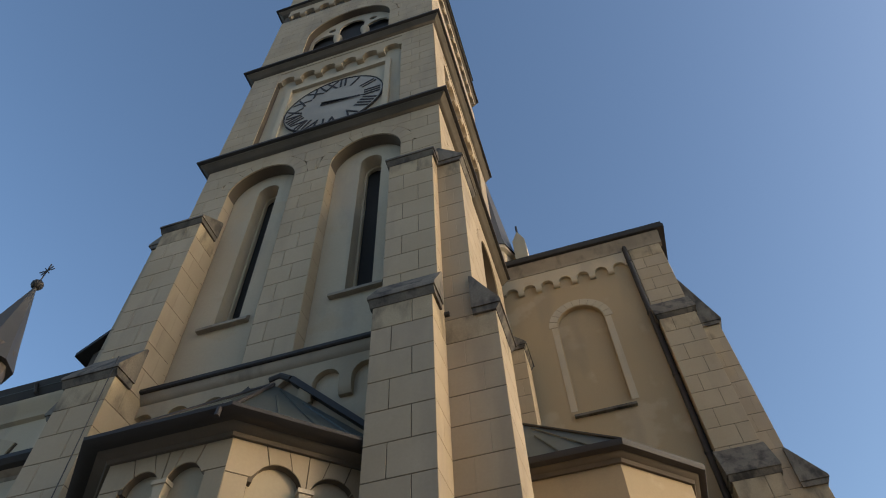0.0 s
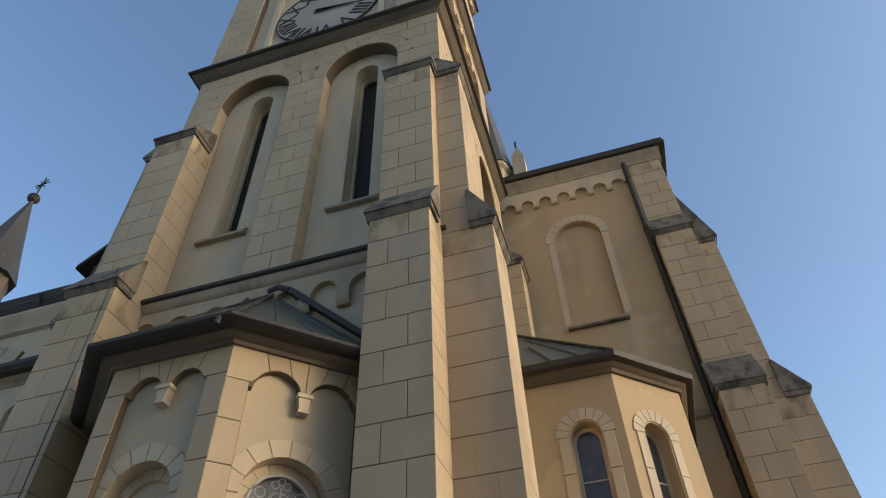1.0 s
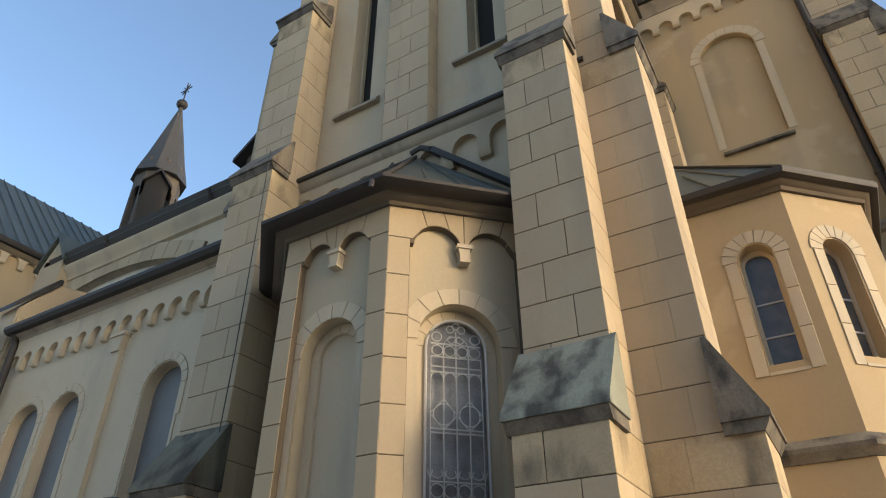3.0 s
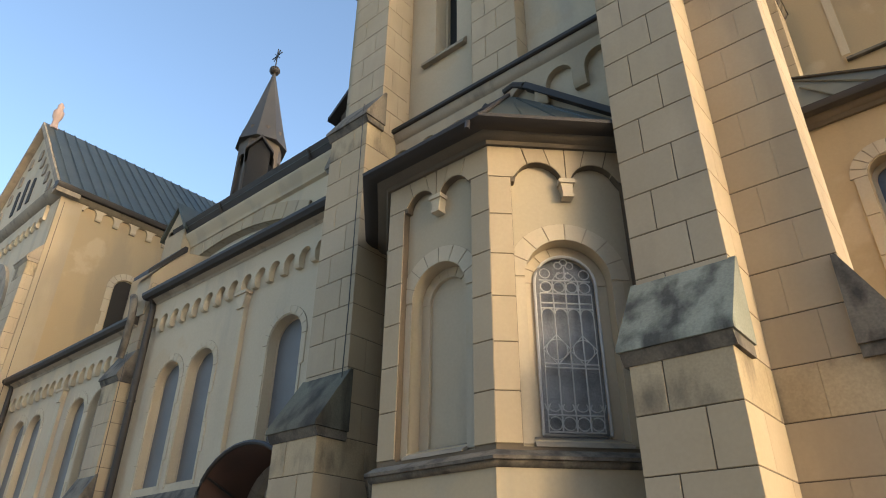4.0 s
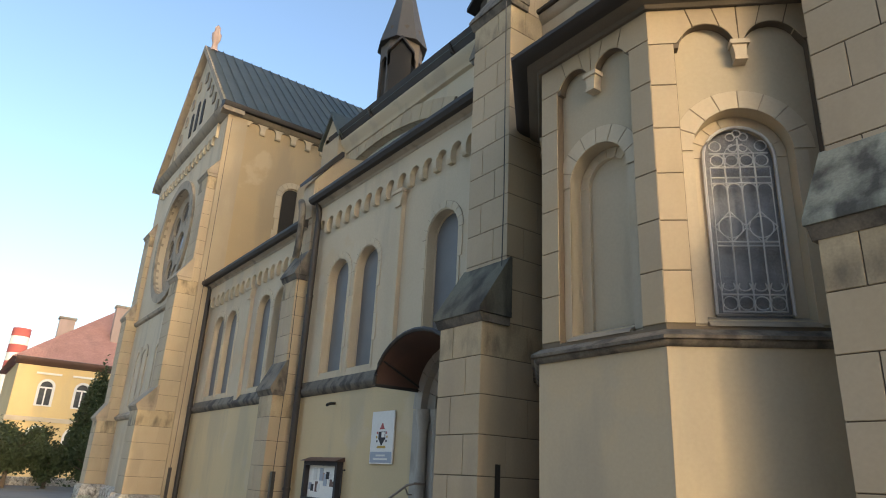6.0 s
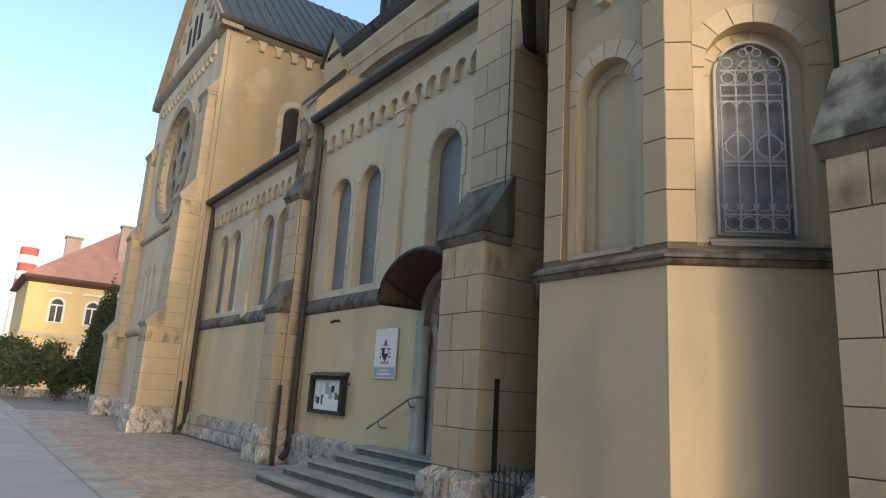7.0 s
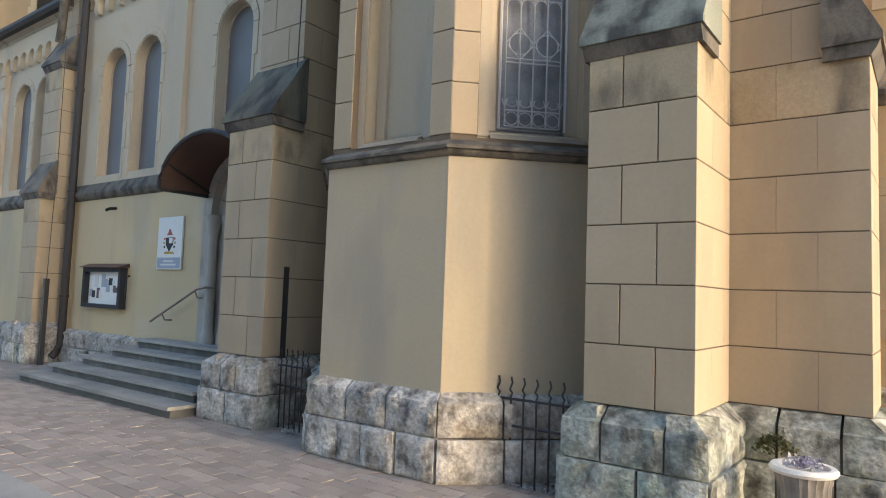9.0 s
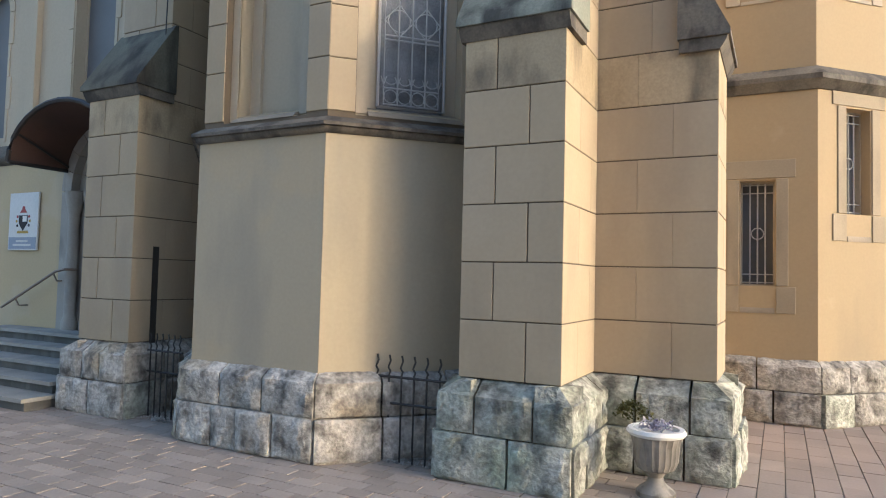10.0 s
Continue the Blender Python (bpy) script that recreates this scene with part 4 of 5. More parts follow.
# ---- door, canopy, steps ----
door = thing("side_door", DOOR, 6.6, 0.7, "round-arched stone doorway with dark recessed wooden door", "door")
for k, (r, d0, d1) in enumerate(((1.1, -0.07, 0.12), (0.88, 0.06, 0.24))):
    voussoirs(door, M_A, DOOR, 2.75, r - 0.16, r + 0.06, d0, d1, 11, DOORSTONE)
    for s in (-1, 1):
        u = DOOR + s * (r - 0.05)
        part("jamb", box(bmesh.new(), u - 0.1, u + 0.1, d0, d1, 0.62, 2.74, M_A), DOORSTONE, door)
        bm = bmesh.new()
        o = M_A @ Vector((u - s * 0.16, d0 + 0.03, 0))
        lathe(bm, [(0.11, 0.72), (0.11, 0.85), (0.08, 0.92), (0.075, 2.4), (0.09, 2.45), (0.13, 2.66), (0.13, 2.74)], o.x, o.y, 16)
        part("colonnette", bm, DOORSTONE, door)
part("door_leaf", plate(bmesh.new(), arch(DOOR, 0.75, 0.75, 2.75), [], 0.3, 0.36, M_A), DARK, door)
canopy = thing("door_canopy", DOOR, 6.0, 3.0, "brown curved metal canopy over the side door", "canopy")
n = 14
R = 1.08
prof = [(DOOR + R * math.cos(math.pi * i / n), 3.05 + 0.69 * R * math.sin(math.pi * i / n)) for i in range(n + 1)]
prof += [(DOOR + (R - 0.03) * math.cos(math.pi * i / n), 3.05 + 0.69 * (R - 0.03) * math.sin(math.pi * i / n)) for i in range(n, -1, -1)]
part("shell", prism(bmesh.new(), prof, 5.55, 6.42, I4, "d"), RUSTY, canopy)
for y in (5.55, 6.40):
    part("rim", tube(bmesh.new(), [(p[0], y, p[1]) for p in prof[:n + 1]], 0.035, 6), IRON, canopy)
for s in (-1, 1):
    part("edge_bar", tube(bmesh.new(), [(DOOR + s * (R - 0.02), 5.55, 3.05), (DOOR + s * (R - 0.02), 6.42, 3.05)], 0.03, 6), IRON, canopy)
    part("brace", tube(bmesh.new(), [(DOOR + s * 0.9, 5.58, 3.42), (DOOR + s * (R - 0.05), 6.4, 3.1)], 0.018, 6), IRON, canopy)
steps = thing("door_steps", -9.7, 5.5, 0, "five worn grey stone steps up to the side door", "steps")
SL = [(-12.2, 4.78), (-11.85, 5.12), (-11.5, 5.42), (-11.15, 5.72), (-10.85, 6.0)]
for k, (x, y) in enumerate(SL):
    z = 0.145 * k
    me_t = part("tread", box(bmesh.new(), x, -7.72 - 0.04 * k, y, 6.4, z + 0.1, z + 0.145), STEP, steps)
    # darker than the tread, with the shade below its nosing coloured in
    part("riser", box(bmesh.new(), x + 0.05, -7.76 - 0.04 * k, y + 0.06, 6.4, z - 0.02, z + 0.098), SHADED_RISER, steps)
rail = thing("handrail", -10.1, 6.3, 0.9, "thin brown metal handrail on the wall beside the steps", "handrail")
part("rail", tube(bmesh.new(), [(-10.85, 6.25, 1.0), (-9.55, 6.25, 1.57), (-9.35, 6.25, 1.6), (-9.3, 6.4, 1.6)], 0.02, 10), HANDRAIL, rail)
for x, z in ((-10.5, 1.14), (-9.6, 1.53)):
    part("rail_bracket", tube(bmesh.new(), [(x, 6.25, z), (x, 6.3, z - 0.1), (x, 6.44, z - 0.1)], 0.012, 6), HANDRAIL, rail)

# ---- sign and notice case ----
sign = thing("coat_of_arms_sign", -10.65, 6.4, 1.88, "white sign board with coloured coat of arms and grey footer", "sign")
bm = box(bmesh.new(), -11.02, -10.28, -0.06, -0.035, 1.88, 2.77, M_A)
part("board", bm, WHITE, sign)
part("footer", box(bmesh.new(), -11.0, -10.3, -0.065, -0.061, 1.9, 2.08, M_A), GREYBLUE, sign)
for z, w in ((2.02, 0.3), (1.96, 0.46)):
    part("text_bar", box(bmesh.new(), -10.65 - w / 2, -10.65 + w / 2, -0.069, -0.066, z - 0.015, z + 0.015, M_A), WHITE, sign)
part("shield", plate(bmesh.new(), [(-10.76, 2.42), (-10.54, 2.42), (-10.54, 2.3), (-10.65, 2.18), (-10.76, 2.3)], [], -0.066, -0.061, M_A), INK, sign)
part("shield_field", plate(bmesh.new(), [(-10.655, 2.41), (-10.55, 2.41), (-10.55, 2.32), (-10.655, 2.32)], [], -0.07, -0.067, M_A), WHITE, sign)
part("hat", plate(bmesh.new(), [(-10.74, 2.46), (-10.56, 2.46), (-10.61, 2.51), (-10.63, 2.56), (-10.67, 2.56), (-10.69, 2.51)], [], -0.066, -0.061, M_A), REDP, sign)
part("banner", plate(bmesh.new(), [(-10.8, 2.14), (-10.5, 2.14), (-10.52, 2.18), (-10.78, 2.18)], [], -0.066, -0.061, M_A), GOLD, sign)
for s in (-1, 1):
    for k in range(3):
        part("tassel", plate(bmesh.new(), circle(-10.65 + s * (0.15 + 0.02 * (k % 2)), 2.4 - 0.07 * k, 0.022, 8), [], -0.066, -0.061, M_A), (REDP, GOLD, INK)[k], sign)
case = thing("notice_case", -12.68, 6.35, 1.15, "dark-framed glazed notice case with pinned papers", "notice board")
part("case_frame", plate(bmesh.new(), [(-13.45, 1.15), (-12.02, 1.15), (-12.02, 1.9), (-13.45, 1.9)], [[(-13.37, 1.22), (-12.1, 1.22), (-12.1, 1.82), (-13.37, 1.82)]], -0.16, -0.03, M_A), INK, case)
part("back_panel", box(bmesh.new(), -13.4, -12.07, -0.06, -0.03, 1.2, 1.85, M_A), WHITE, case)
part("case_roof", prism(bmesh.new(), [(-0.24, 1.9), (-0.02, 1.98), (-0.02, 1.9)], -13.5, -11.98, M_A), RUSTY, case)
rnd = random.Random(4)
for k in range(13):
    u, z = -13.26 + 0.09 * k, rnd.uniform(1.35, 1.68)
    h, w = rnd.uniform(0.06, 0.13), rnd.uniform(0.05, 0.075)
    part("paper", box(bmesh.new(), u - w, u + w, -0.066 - 0.001 * (k % 3), -0.062, z - h, z + h, M_A), (GREYBLUE, INK, WHITE, RUSTY, WHITE, GREYBLUE, PINK)[k % 7], case)
part("lamp_arm", tube(bmesh.new(), [(-11.86, 6.38, 1.75), (-11.86, 6.32, 1.75), (-11.86, 6.32, 1.3)], 0.02, 6), IRON, case)
camb = thing("wall_spotlight", -12.6, 6.3, 3.0, "small dark spotlight fixed under the string course", "lamp")
part("housing", tube(bmesh.new(), [(-12.6, 6.42, 3.02), (-12.6, 6.3, 3.0), (-12.56, 6.22, 2.96)], 0.03, 10), IRON, camb)

# ---- guard posts with lightning wires ----
for x, y, h, top in ((-6.7, 5.6, 1.89, 9.0), (-14.1, 5.92, 1.66, 6.5), (-21.9, 5.95, 1.6, 13.5)):
    t = thing("guard_post", x, y, 0, "dark steel channel guarding a lightning wire", "post", "lightning wires")
    part("channel", box(bmesh.new(), x - 0.042, x + 0.042, y - 0.04, y + 0.04, 0, h), IRON, t)
    part("wire", tube(bmesh.new(), [(x, y, h), (x + 0.02, y + 0.03, (h + top) / 2), (x, y + 0.02, top)], 0.008, 5), IRON, t)

# ---- iron fences between the plinths ----


def fence(x0, y0, x1, y1, n):
    t = thing("iron_fence", (x0 + x1) / 2, (y0 + y1) / 2, 0, "low black wrought-iron fence with wavy spear tips", "fence", "iron fences")
    for z in (0.5, 0.73):
        part("rail", tube(bmesh.new(), [(x0, y0, z), (x1, y1, z)], 0.012, 5), IRON, t)
    for i in range(n):
        f = (i + 0.5) / n
        x, y = x0 + (x1 - x0) * f, y0 + (y1 - y0) * f
        pts = [(x, y, 0.0), (x, y, 0.75)] + [(x + 0.014 * math.sin(k * 2.1), y, 0.75 + 0.03 * k) for k in range(1, 5)] + [(x, y, 0.92)]
        part("bar", tube(bmesh.new(), pts, 0.009, 5), IRON, t)


fence(-3.62, 5.36, -2.74, 5.36, 7)
fence(-6.5, 5.42, -5.95, 5.42, 6)

# ---- gravel behind the fences, weeds by the door ----


def pebbles(x0, x1, y0, y1, n, seed):
    t = thing("gravel", (x0 + x1) / 2, (y0 + y1) / 2, 0, "pale gravel strip behind the iron fence", "gravel", kind="stuff")
    rnd = random.Random(seed)
    vs, fs = [], []
    for _ in range(n):
        p, r0 = Vector((rnd.uniform(x0, x1), rnd.uniform(y0, y1), 0.008)), rnd.uniform(0.009, 0.02)
        k = len(vs)
        vs += [p + Vector(v) * r0 * rnd.uniform(0.7, 1.2) for v in ((1, 0, 0), (0, 1, 0), (-1, 0, 0), (0, -1, 0), (0, 0, 0.8), (0, 0, -0.8))]
        fs += [(k + a, k + (a + 1) % 4, k + 4) for a in range(4)] + [(k + (a + 1) % 4, k + a, k + 5) for a in range(4)]
    me = bpy.data.meshes.new("pebbles")
    me.from_pydata(vs, [], fs)
    me.materials.append(ROCK)
    attach(new("pebbles", me), t)


pebbles(-3.6, -2.6, 5.3, 5.75, 700, 5)
pebbles(-6.6, -6.0, 5.3, 5.8, 450, 6)
weed = thing("weed_tuft", -7.5, 5.95, 0.6, "yellow-green weed tuft at the foot of the door pier", "weed", kind="stuff")
bm = bmesh.new()
rnd = random.Random(15)
for k in range(260):
    a0, h = rnd.uniform(0, 6.28), rnd.uniform(0.06, 0.24)
    b0 = Vector((-7.68 + rnd.uniform(-0.06, 0.06), 5.95 + rnd.uniform(-0.06, 0.06), 0.68))
    tip = b0 + Vector((0.11 * math.cos(a0), 0.11 * math.sin(a0), h))
    sd = Vector((-math.sin(a0), math.cos(a0), 0)) * 0.012
    mid = b0.lerp(tip, 0.6) + Vector((0, 0, 0.02))
    bm.faces.new([bm.verts.new(p) for p in (b0, mid + sd, tip, mid - sd)])
part("blades", bm, MOSS, weed)

# ---- urn planter ----
UX, UY = -1.08, 5.64
urn = thing("urn_planter", UX, UY, 0, "fluted stone urn planter with pale rim and small flowers", "planter")
part("foot", lathe(bmesh.new(), [(0.145, 0), (0.145, 0.035), (0.125, 0.055), (0.075, 0.09), (0.052, 0.14), (0.08, 0.182)], UX, UY, 40), URN, urn)
part("bowl", lathe(bmesh.new(), [(0.075, 0.18), (0.13, 0.205), (0.157, 0.265), (0.165, 0.38), (0.185, 0.455)], UX, UY, 44, 0.008), URN, urn)
part("rim", lathe(bmesh.new(), [(0.18, 0.45), (0.21, 0.46), (0.222, 0.48), (0.208, 0.505), (0.17, 0.505), (0.165, 0.47)], UX, UY, 48), WHITE, urn)
fl = thing("flower_tuft", UX, UY, 0.47, "sparse violet and white flowers with grey leaves in the urn", "flowers", kind="stuff")
rnd = random.Random(9)
bm = bmesh.new()
for k in range(160):
    a0, r = rnd.uniform(0, 6.28), rnd.uniform(0, 0.13)
    p = Vector((UX + r * math.cos(a0), UY + r * math.sin(a0), 0.495 + rnd.uniform(0, 0.07)))
    s = rnd.uniform(0.012, 0.03)
    v = [bm.verts.new(p + Vector((rnd.uniform(-s, s), rnd.uniform(-s, s), rnd.uniform(-s, s)))) for _ in range(4)]
    bm.faces.new(v[:3])
    bm.faces.new(v[1:])
part("petals", bm, BLOSSOM, fl)
mo = thing("moss_clump", -1.35, 5.95, 0.5, "brown-green moss cushion growing on the plinth", "moss", kind="stuff")
bm = bmesh.new()
for k in range(500):
    a0, b0, r = rnd.uniform(0, 6.28), rnd.uniform(0, 1.57), rnd.uniform(0.6, 1.0)
    p = Vector((-1.33 + 0.17 * r * math.cos(a0) * math.cos(b0), 6.0 + 0.08 * math.sin(a0) * math.cos(b0), 0.5 + 0.13 * r * math.sin(b0)))
    s = 0.02
    v = [bm.verts.new(p + Vector((rnd.uniform(-s, s), rnd.uniform(-s, s), rnd.uniform(-s, s)))) for _ in range(3)]
    bm.faces.new(v)
part("cushion", bm, MOSS, mo)

# ---- stair turret in the corner right of the tower ----
turret = thing("stair_turret", -0.3, 10.6, 0, "polygonal ochre stair turret with narrow arched windows", "turret")
TP = [(-1.66, 9.22), (0.14, 9.22), (1.14, 10.22), (1.14, 12.9)]


def small_grille(parent, m, c, half, z0, z1, d):
    for i in range(3):
        u = c - half + 2 * half * (i + 1) / 4
        part("grille_bar", tube(bmesh.new(), [(u, d, z0), (u, d, z1)], 0.009, 5, m), GRILLE, parent)
    for z in (z0 + 0.02, z0 + 0.12, z1 - 0.12, z1 - 0.02):
        part("grille_bar", tube(bmesh.new(), [(c - half, d, z), (c + half, d, z)], 0.008, 5, m), GRILLE, parent)
    n = 12
    zc = (z0 + z1) / 2
    part("grille_ring", tube(bmesh.new(), [(c + 0.07 * math.cos(6.283 * i / n), d, zc + 0.07 * math.sin(6.283 * i / n)) for i in range(n + 1)], 0.007, 5, m), GRILLE, parent)


def turret_face(p0, p1, uw, lw, lwz):
    (x0, y0), (x1, y1) = p0, p1
    L = math.hypot(x1 - x0, y1 - y0)
    m = face_frame(x0, y0, (x1 - x0) / L, (y1 - y0) / L)
    holes_u = [arch(uw, 0.23, 5.24, 6.83)] if uw else []
    holes_l = [[(lw - 0.19, lwz), (lw + 0.19, lwz), (lw + 0.19, lwz + 1.28), (lw - 0.19, lwz + 1.28)]] if lw else []
    part("wall", plate(bmesh.new(), [(0, 4.1), (L, 4.1), (L, 7.9), (0, 7.9)], holes_u, 0.0, 0.35, m), PLASTER, turret)
    part("base_wall", plate(bmesh.new(), [(-0.0124, 0.6), (L + 0.0124, 0.6), (L + 0.0124, 4.1), (-0.0124, 4.1)], holes_l, -0.03, 0.35, m), PLASTER, turret)
    if uw:
        voussoirs(turret, m, uw, 6.83, 0.25, 0.45, -0.02, 0.01, 9, PALE)
        for s in (-1, 1):
            for za, zb in courses(5.1, 6.83, 0.55):
                ua, ub = sorted((uw + s * 0.25, uw + s * 0.42))
                block(turret, m, ua, ub, -0.02, 0.01, za, zb, PALE)
        w = part("window", plate(bmesh.new(), arch(uw, 0.235, 5.22, 6.83), [arch(uw, 0.18, 5.27, 6.8)], 0.2, 0.26, m), PALE, turret)
        part("pane", plate(bmesh.new(), arch(uw, 0.2, 5.24, 6.82), [], 0.235, 0.24, m), GLASS, w)
        for z in (5.7, 6.2):
            part("glazing_bar", box(bmesh.new(), uw - 0.18, uw + 0.18, 0.215, 0.234, z - 0.012, z + 0.012, m), GRILLE, w)
        part("sill", prism(bmesh.new(), [(-0.015, 5.1), (-0.015, 5.14), (0.2, 5.24), (0.2, 5.1)], uw - 0.24, uw + 0.24, m), PALE, turret)
    if lw:
        z0, z1 = lwz, lwz + 1.28
        w = part("window", plate(bmesh.new(), [(lw - 0.195, z0 - 0.0), (lw + 0.195, z0), (lw + 0.195, z1), (lw - 0.195, z1)], [[(lw - 0.17, z0 + 0.02), (lw + 0.17, z0 + 0.02), (lw + 0.17, z1 - 0.02), (lw - 0.17, z1 - 0.02)]], 0.1, 0.2, m), PALE, turret)
        part("pane", box(bmesh.new(), lw - 0.185, lw + 0.185, 0.17, 0.18, z0, z1, m), SHEET, w)
        small_grille(w, m, lw, 0.17, z0 + 0.02, z1 - 0.02, 0.11)
        for ua, ub, za, zb in ((lw - 0.42, lw + 0.42, z1 + 0.02, z1 + 0.25), (lw - 0.42, lw - 0.2, z0 - 0.33, z0), (lw + 0.2, lw + 0.42, z0 - 0.33, z0),
                               (lw - 0.34, lw - 0.2, z0, z1 + 0.02), (lw + 0.2, lw + 0.34, z0, z1 + 0.02)):
            block(turret, m, ua, ub, -0.045, 0.0, za, zb, WINDOWSTONE)
        part("sill", prism(bmesh.new(), [(-0.04, z0 - 0.33), (-0.04, z0 - 0.28), (0.12, z0), (0.12, z0 - 0.33)], lw - 0.19, lw + 0.19, m), MOULD, turret)


turret_face(TP[0], TP[1], 1.22, 1.17, 1.61)
turret_face(TP[1], TP[2], 0.62, 0.62, 2.49)
turret_face(TP[2], TP[3], None, None, 0)
eave_ring(turret, TP, [(-0.05, 3.94), (0.06, 3.96), (0.1, 4.02), (0.14, 4.06), (0.14, 4.12), (0.02, 4.24), (-0.05, 4.26)], CAP, "string_course")
# joint colour used here to paint in the shade under the turret gutter
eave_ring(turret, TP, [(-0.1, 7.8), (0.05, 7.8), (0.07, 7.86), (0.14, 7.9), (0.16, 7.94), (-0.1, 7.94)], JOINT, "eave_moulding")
eave_ring(turret, TP, [(0.05, 7.943), (0.2, 7.93), (0.27, 7.95), (0.29, 8.0), (0.29, 8.05), (0.22, 8.06), (0.1, 8.03)], GUTTER, "gutter")
bm = bmesh.new()
er = offset_ring(TP, 0.24)
vs = [bm.verts.new((*p, 8.04)) for p in er]
ap = [bm.verts.new((-1.64, 11.0, 10.3)), bm.verts.new((-0.6, 12.88, 10.3))]
bm.faces.new((vs[0], vs[1], ap[0]))
bm.faces.new((vs[1], vs[2], ap[1], ap[0]))
bm.faces.new((vs[2], vs[3], ap[1]))
troof = part("roof", bm, ROOF, turret, "green-grey sheet metal lean-to roof")
part("ridge_roll", tube(bmesh.new(), [(*er[1], 8.06), (-1.64, 11.0, 10.32)], 0.03, 6), GUTTER, troof)
for f in (0.25, 0.5, 0.75):
    x = er[0][0] * (1 - f) + er[1][0] * f
    part("standing_seam", tube(bmesh.new(), [(x, er[0][1], 8.06), (-1.64 * f + x * (1 - f), er[0][1] * (1 - f) + 11.0 * f, 8.06 * (1 - f) + 10.31 * f)], 0.015, 5), ROOF, troof)
plinth("turret_plinth", "pale rock-faced limestone plinth under the stair turret", [(-1.7, 9.1), (0.19, 9.1), (1.26, 10.17), (1.26, 12.8)], seed=17, w=0.5)

# ---- ochre wing behind the turret ----
wing = thing("church_wing", 0.6, 13.4, 0, "tall ochre plastered wing with blind arch and corbel frieze", "church wing")
M_W = face_frame(0, 12.9, 1, 0)
part("wall", plate(bmesh.new(), [(-1.75, 0), (2.95, 0), (2.95, 17.0), (-1.75, 17.0)], [arch(0.24, 0.62, 11.7, 14.5, 18)], 0, 0.3, M_W), PLASTER, wing)
part("blind_panel", plate(bmesh.new(), [(-0.6, 11.4), (1.1, 11.4), (1.1, 15.4), (-0.6, 15.4)], [], 0.14, 0.32, M_W), PLASTER, wing)
voussoirs(wing, M_W, 0.24, 14.5, 0.64, 0.86, -0.012, 0.02, 11, PALE)
for s in (-1, 1):
    ua, ub = sorted((0.24 + s * 0.64, 0.24 + s * 0.8))
    part("window_surround", box(bmesh.new(), ua, ub, -0.012, 0.02, 11.7, 14.48, M_W), PALE, wing)
part("sill", prism(bmesh.new(), [(-0.1, 11.5), (-0.1, 11.56), (0.14, 11.74), (0.14, 11.5)], -0.5, 0.95, M_W), CAP, wing)
corbel_table(wing, M_W, -1.7, 1.95, 16.72, 7, -0.1, 0.0, h=0.72)
moulding(wing, M_W, -1.75, 3.05, [(0.02, 16.68), (-0.12, 16.72), (-0.14, 16.85), (-0.26, 16.98), (-0.28, 17.1), (0.02, 17.1)], MOULD, "cornice")
moulding(wing, M_W, -1.75, 3.2, [(-0.2, 17.103), (-0.36, 17.12), (-0.4, 17.2), (-0.4, 17.26), (0.1, 17.36), (0.1, 17.103)], GUTTER, "gutter")
moulding(wing, M_W, 1.2, 2.0, [(0.0, 8.7), (-0.08, 8.74), (-0.12, 8.84), (0.0, 8.98)], MOULD)
bm = bmesh.new()
box(bm, -1.75, 2.95, 13.21, 26, 0, 17.0)
part("rear_wall", bm, PLASTER, wing)
part("roof", prism(bmesh.new(), [(12.5, 17.28), (19, 22), (26, 17.28)], -1.75, 3.2, I4, "u"), ROOF, wing)
bm = bmesh.new()
prism(bm, [(-0.02, 17.1), (-0.3, 17.12), (-0.3, 17.24), (-0.02, 17.36)], 12.55, 26, face_frame(2.95, 0, 0, 1))
part("side_cornice", bm, GUTTER, wing)
buttress("pale block buttress with dark caps at the wing's corner", M_W, 2.08, 2.97, 0.0, [(-0.75, 0.8, 8.85), (-0.38, 8.85, 13.6), (-0.12, 13.6, 16.7)], [(8.95, 9.75, -0.38), (13.7, 14.4, -0.12)], "wing buttresses")
M_WS = face_frame(2.95, 12.9, 0, 1)
buttress("pale block buttress on the wing's far side", M_WS, 0.05, 0.95, 0.0, [(-0.9, 0.8, 8.9), (-0.5, 8.9, 13.4), (-0.06, 13.4, 16.7)], [(9.0, 9.75, -0.5), (13.5, 15.2, -0.06)], "wing buttresses")
plinth("wing_plinth", "rock-faced plinth along the wing", [(1.2, 12.75), (4.2, 12.75)], seed=41, w=0.5)
# small round turret beyond the wing roof
lant = thing("roof_turret", -2.0, 19, 17, "small pale turret with dark pointed roof behind the tower", "turret")
lx, ly = -2.6, 17.5
part("drum", lathe(bmesh.new(), [(0.95, 17), (0.95, 23.3), (1.1, 23.4), (1.1, 23.6)], lx, ly, 8), PALE, lant)
part("roof", lathe(bmesh.new(), [(1.15, 23.6), (1.0, 24.2), (0.46, 28.7), (0.05, 32.5)], lx, ly, 8), SLATE, lant)
part("dormer", prism(bmesh.new(), [(lx + 1.1, 22.2), (lx + 1.62, 22.2), (lx + 1.62, 24.0), (lx + 1.36, 24.6), (lx + 1.1, 24.0)], ly - 0.5, ly + 0.3, I4, "d"), PALE, lant)
part("finial", tube(bmesh.new(), [(lx + 1.36, ly - 0.4, 24.5), (lx + 1.36, ly - 0.4, 25.1)], 0.05, 6), IRON, lant)

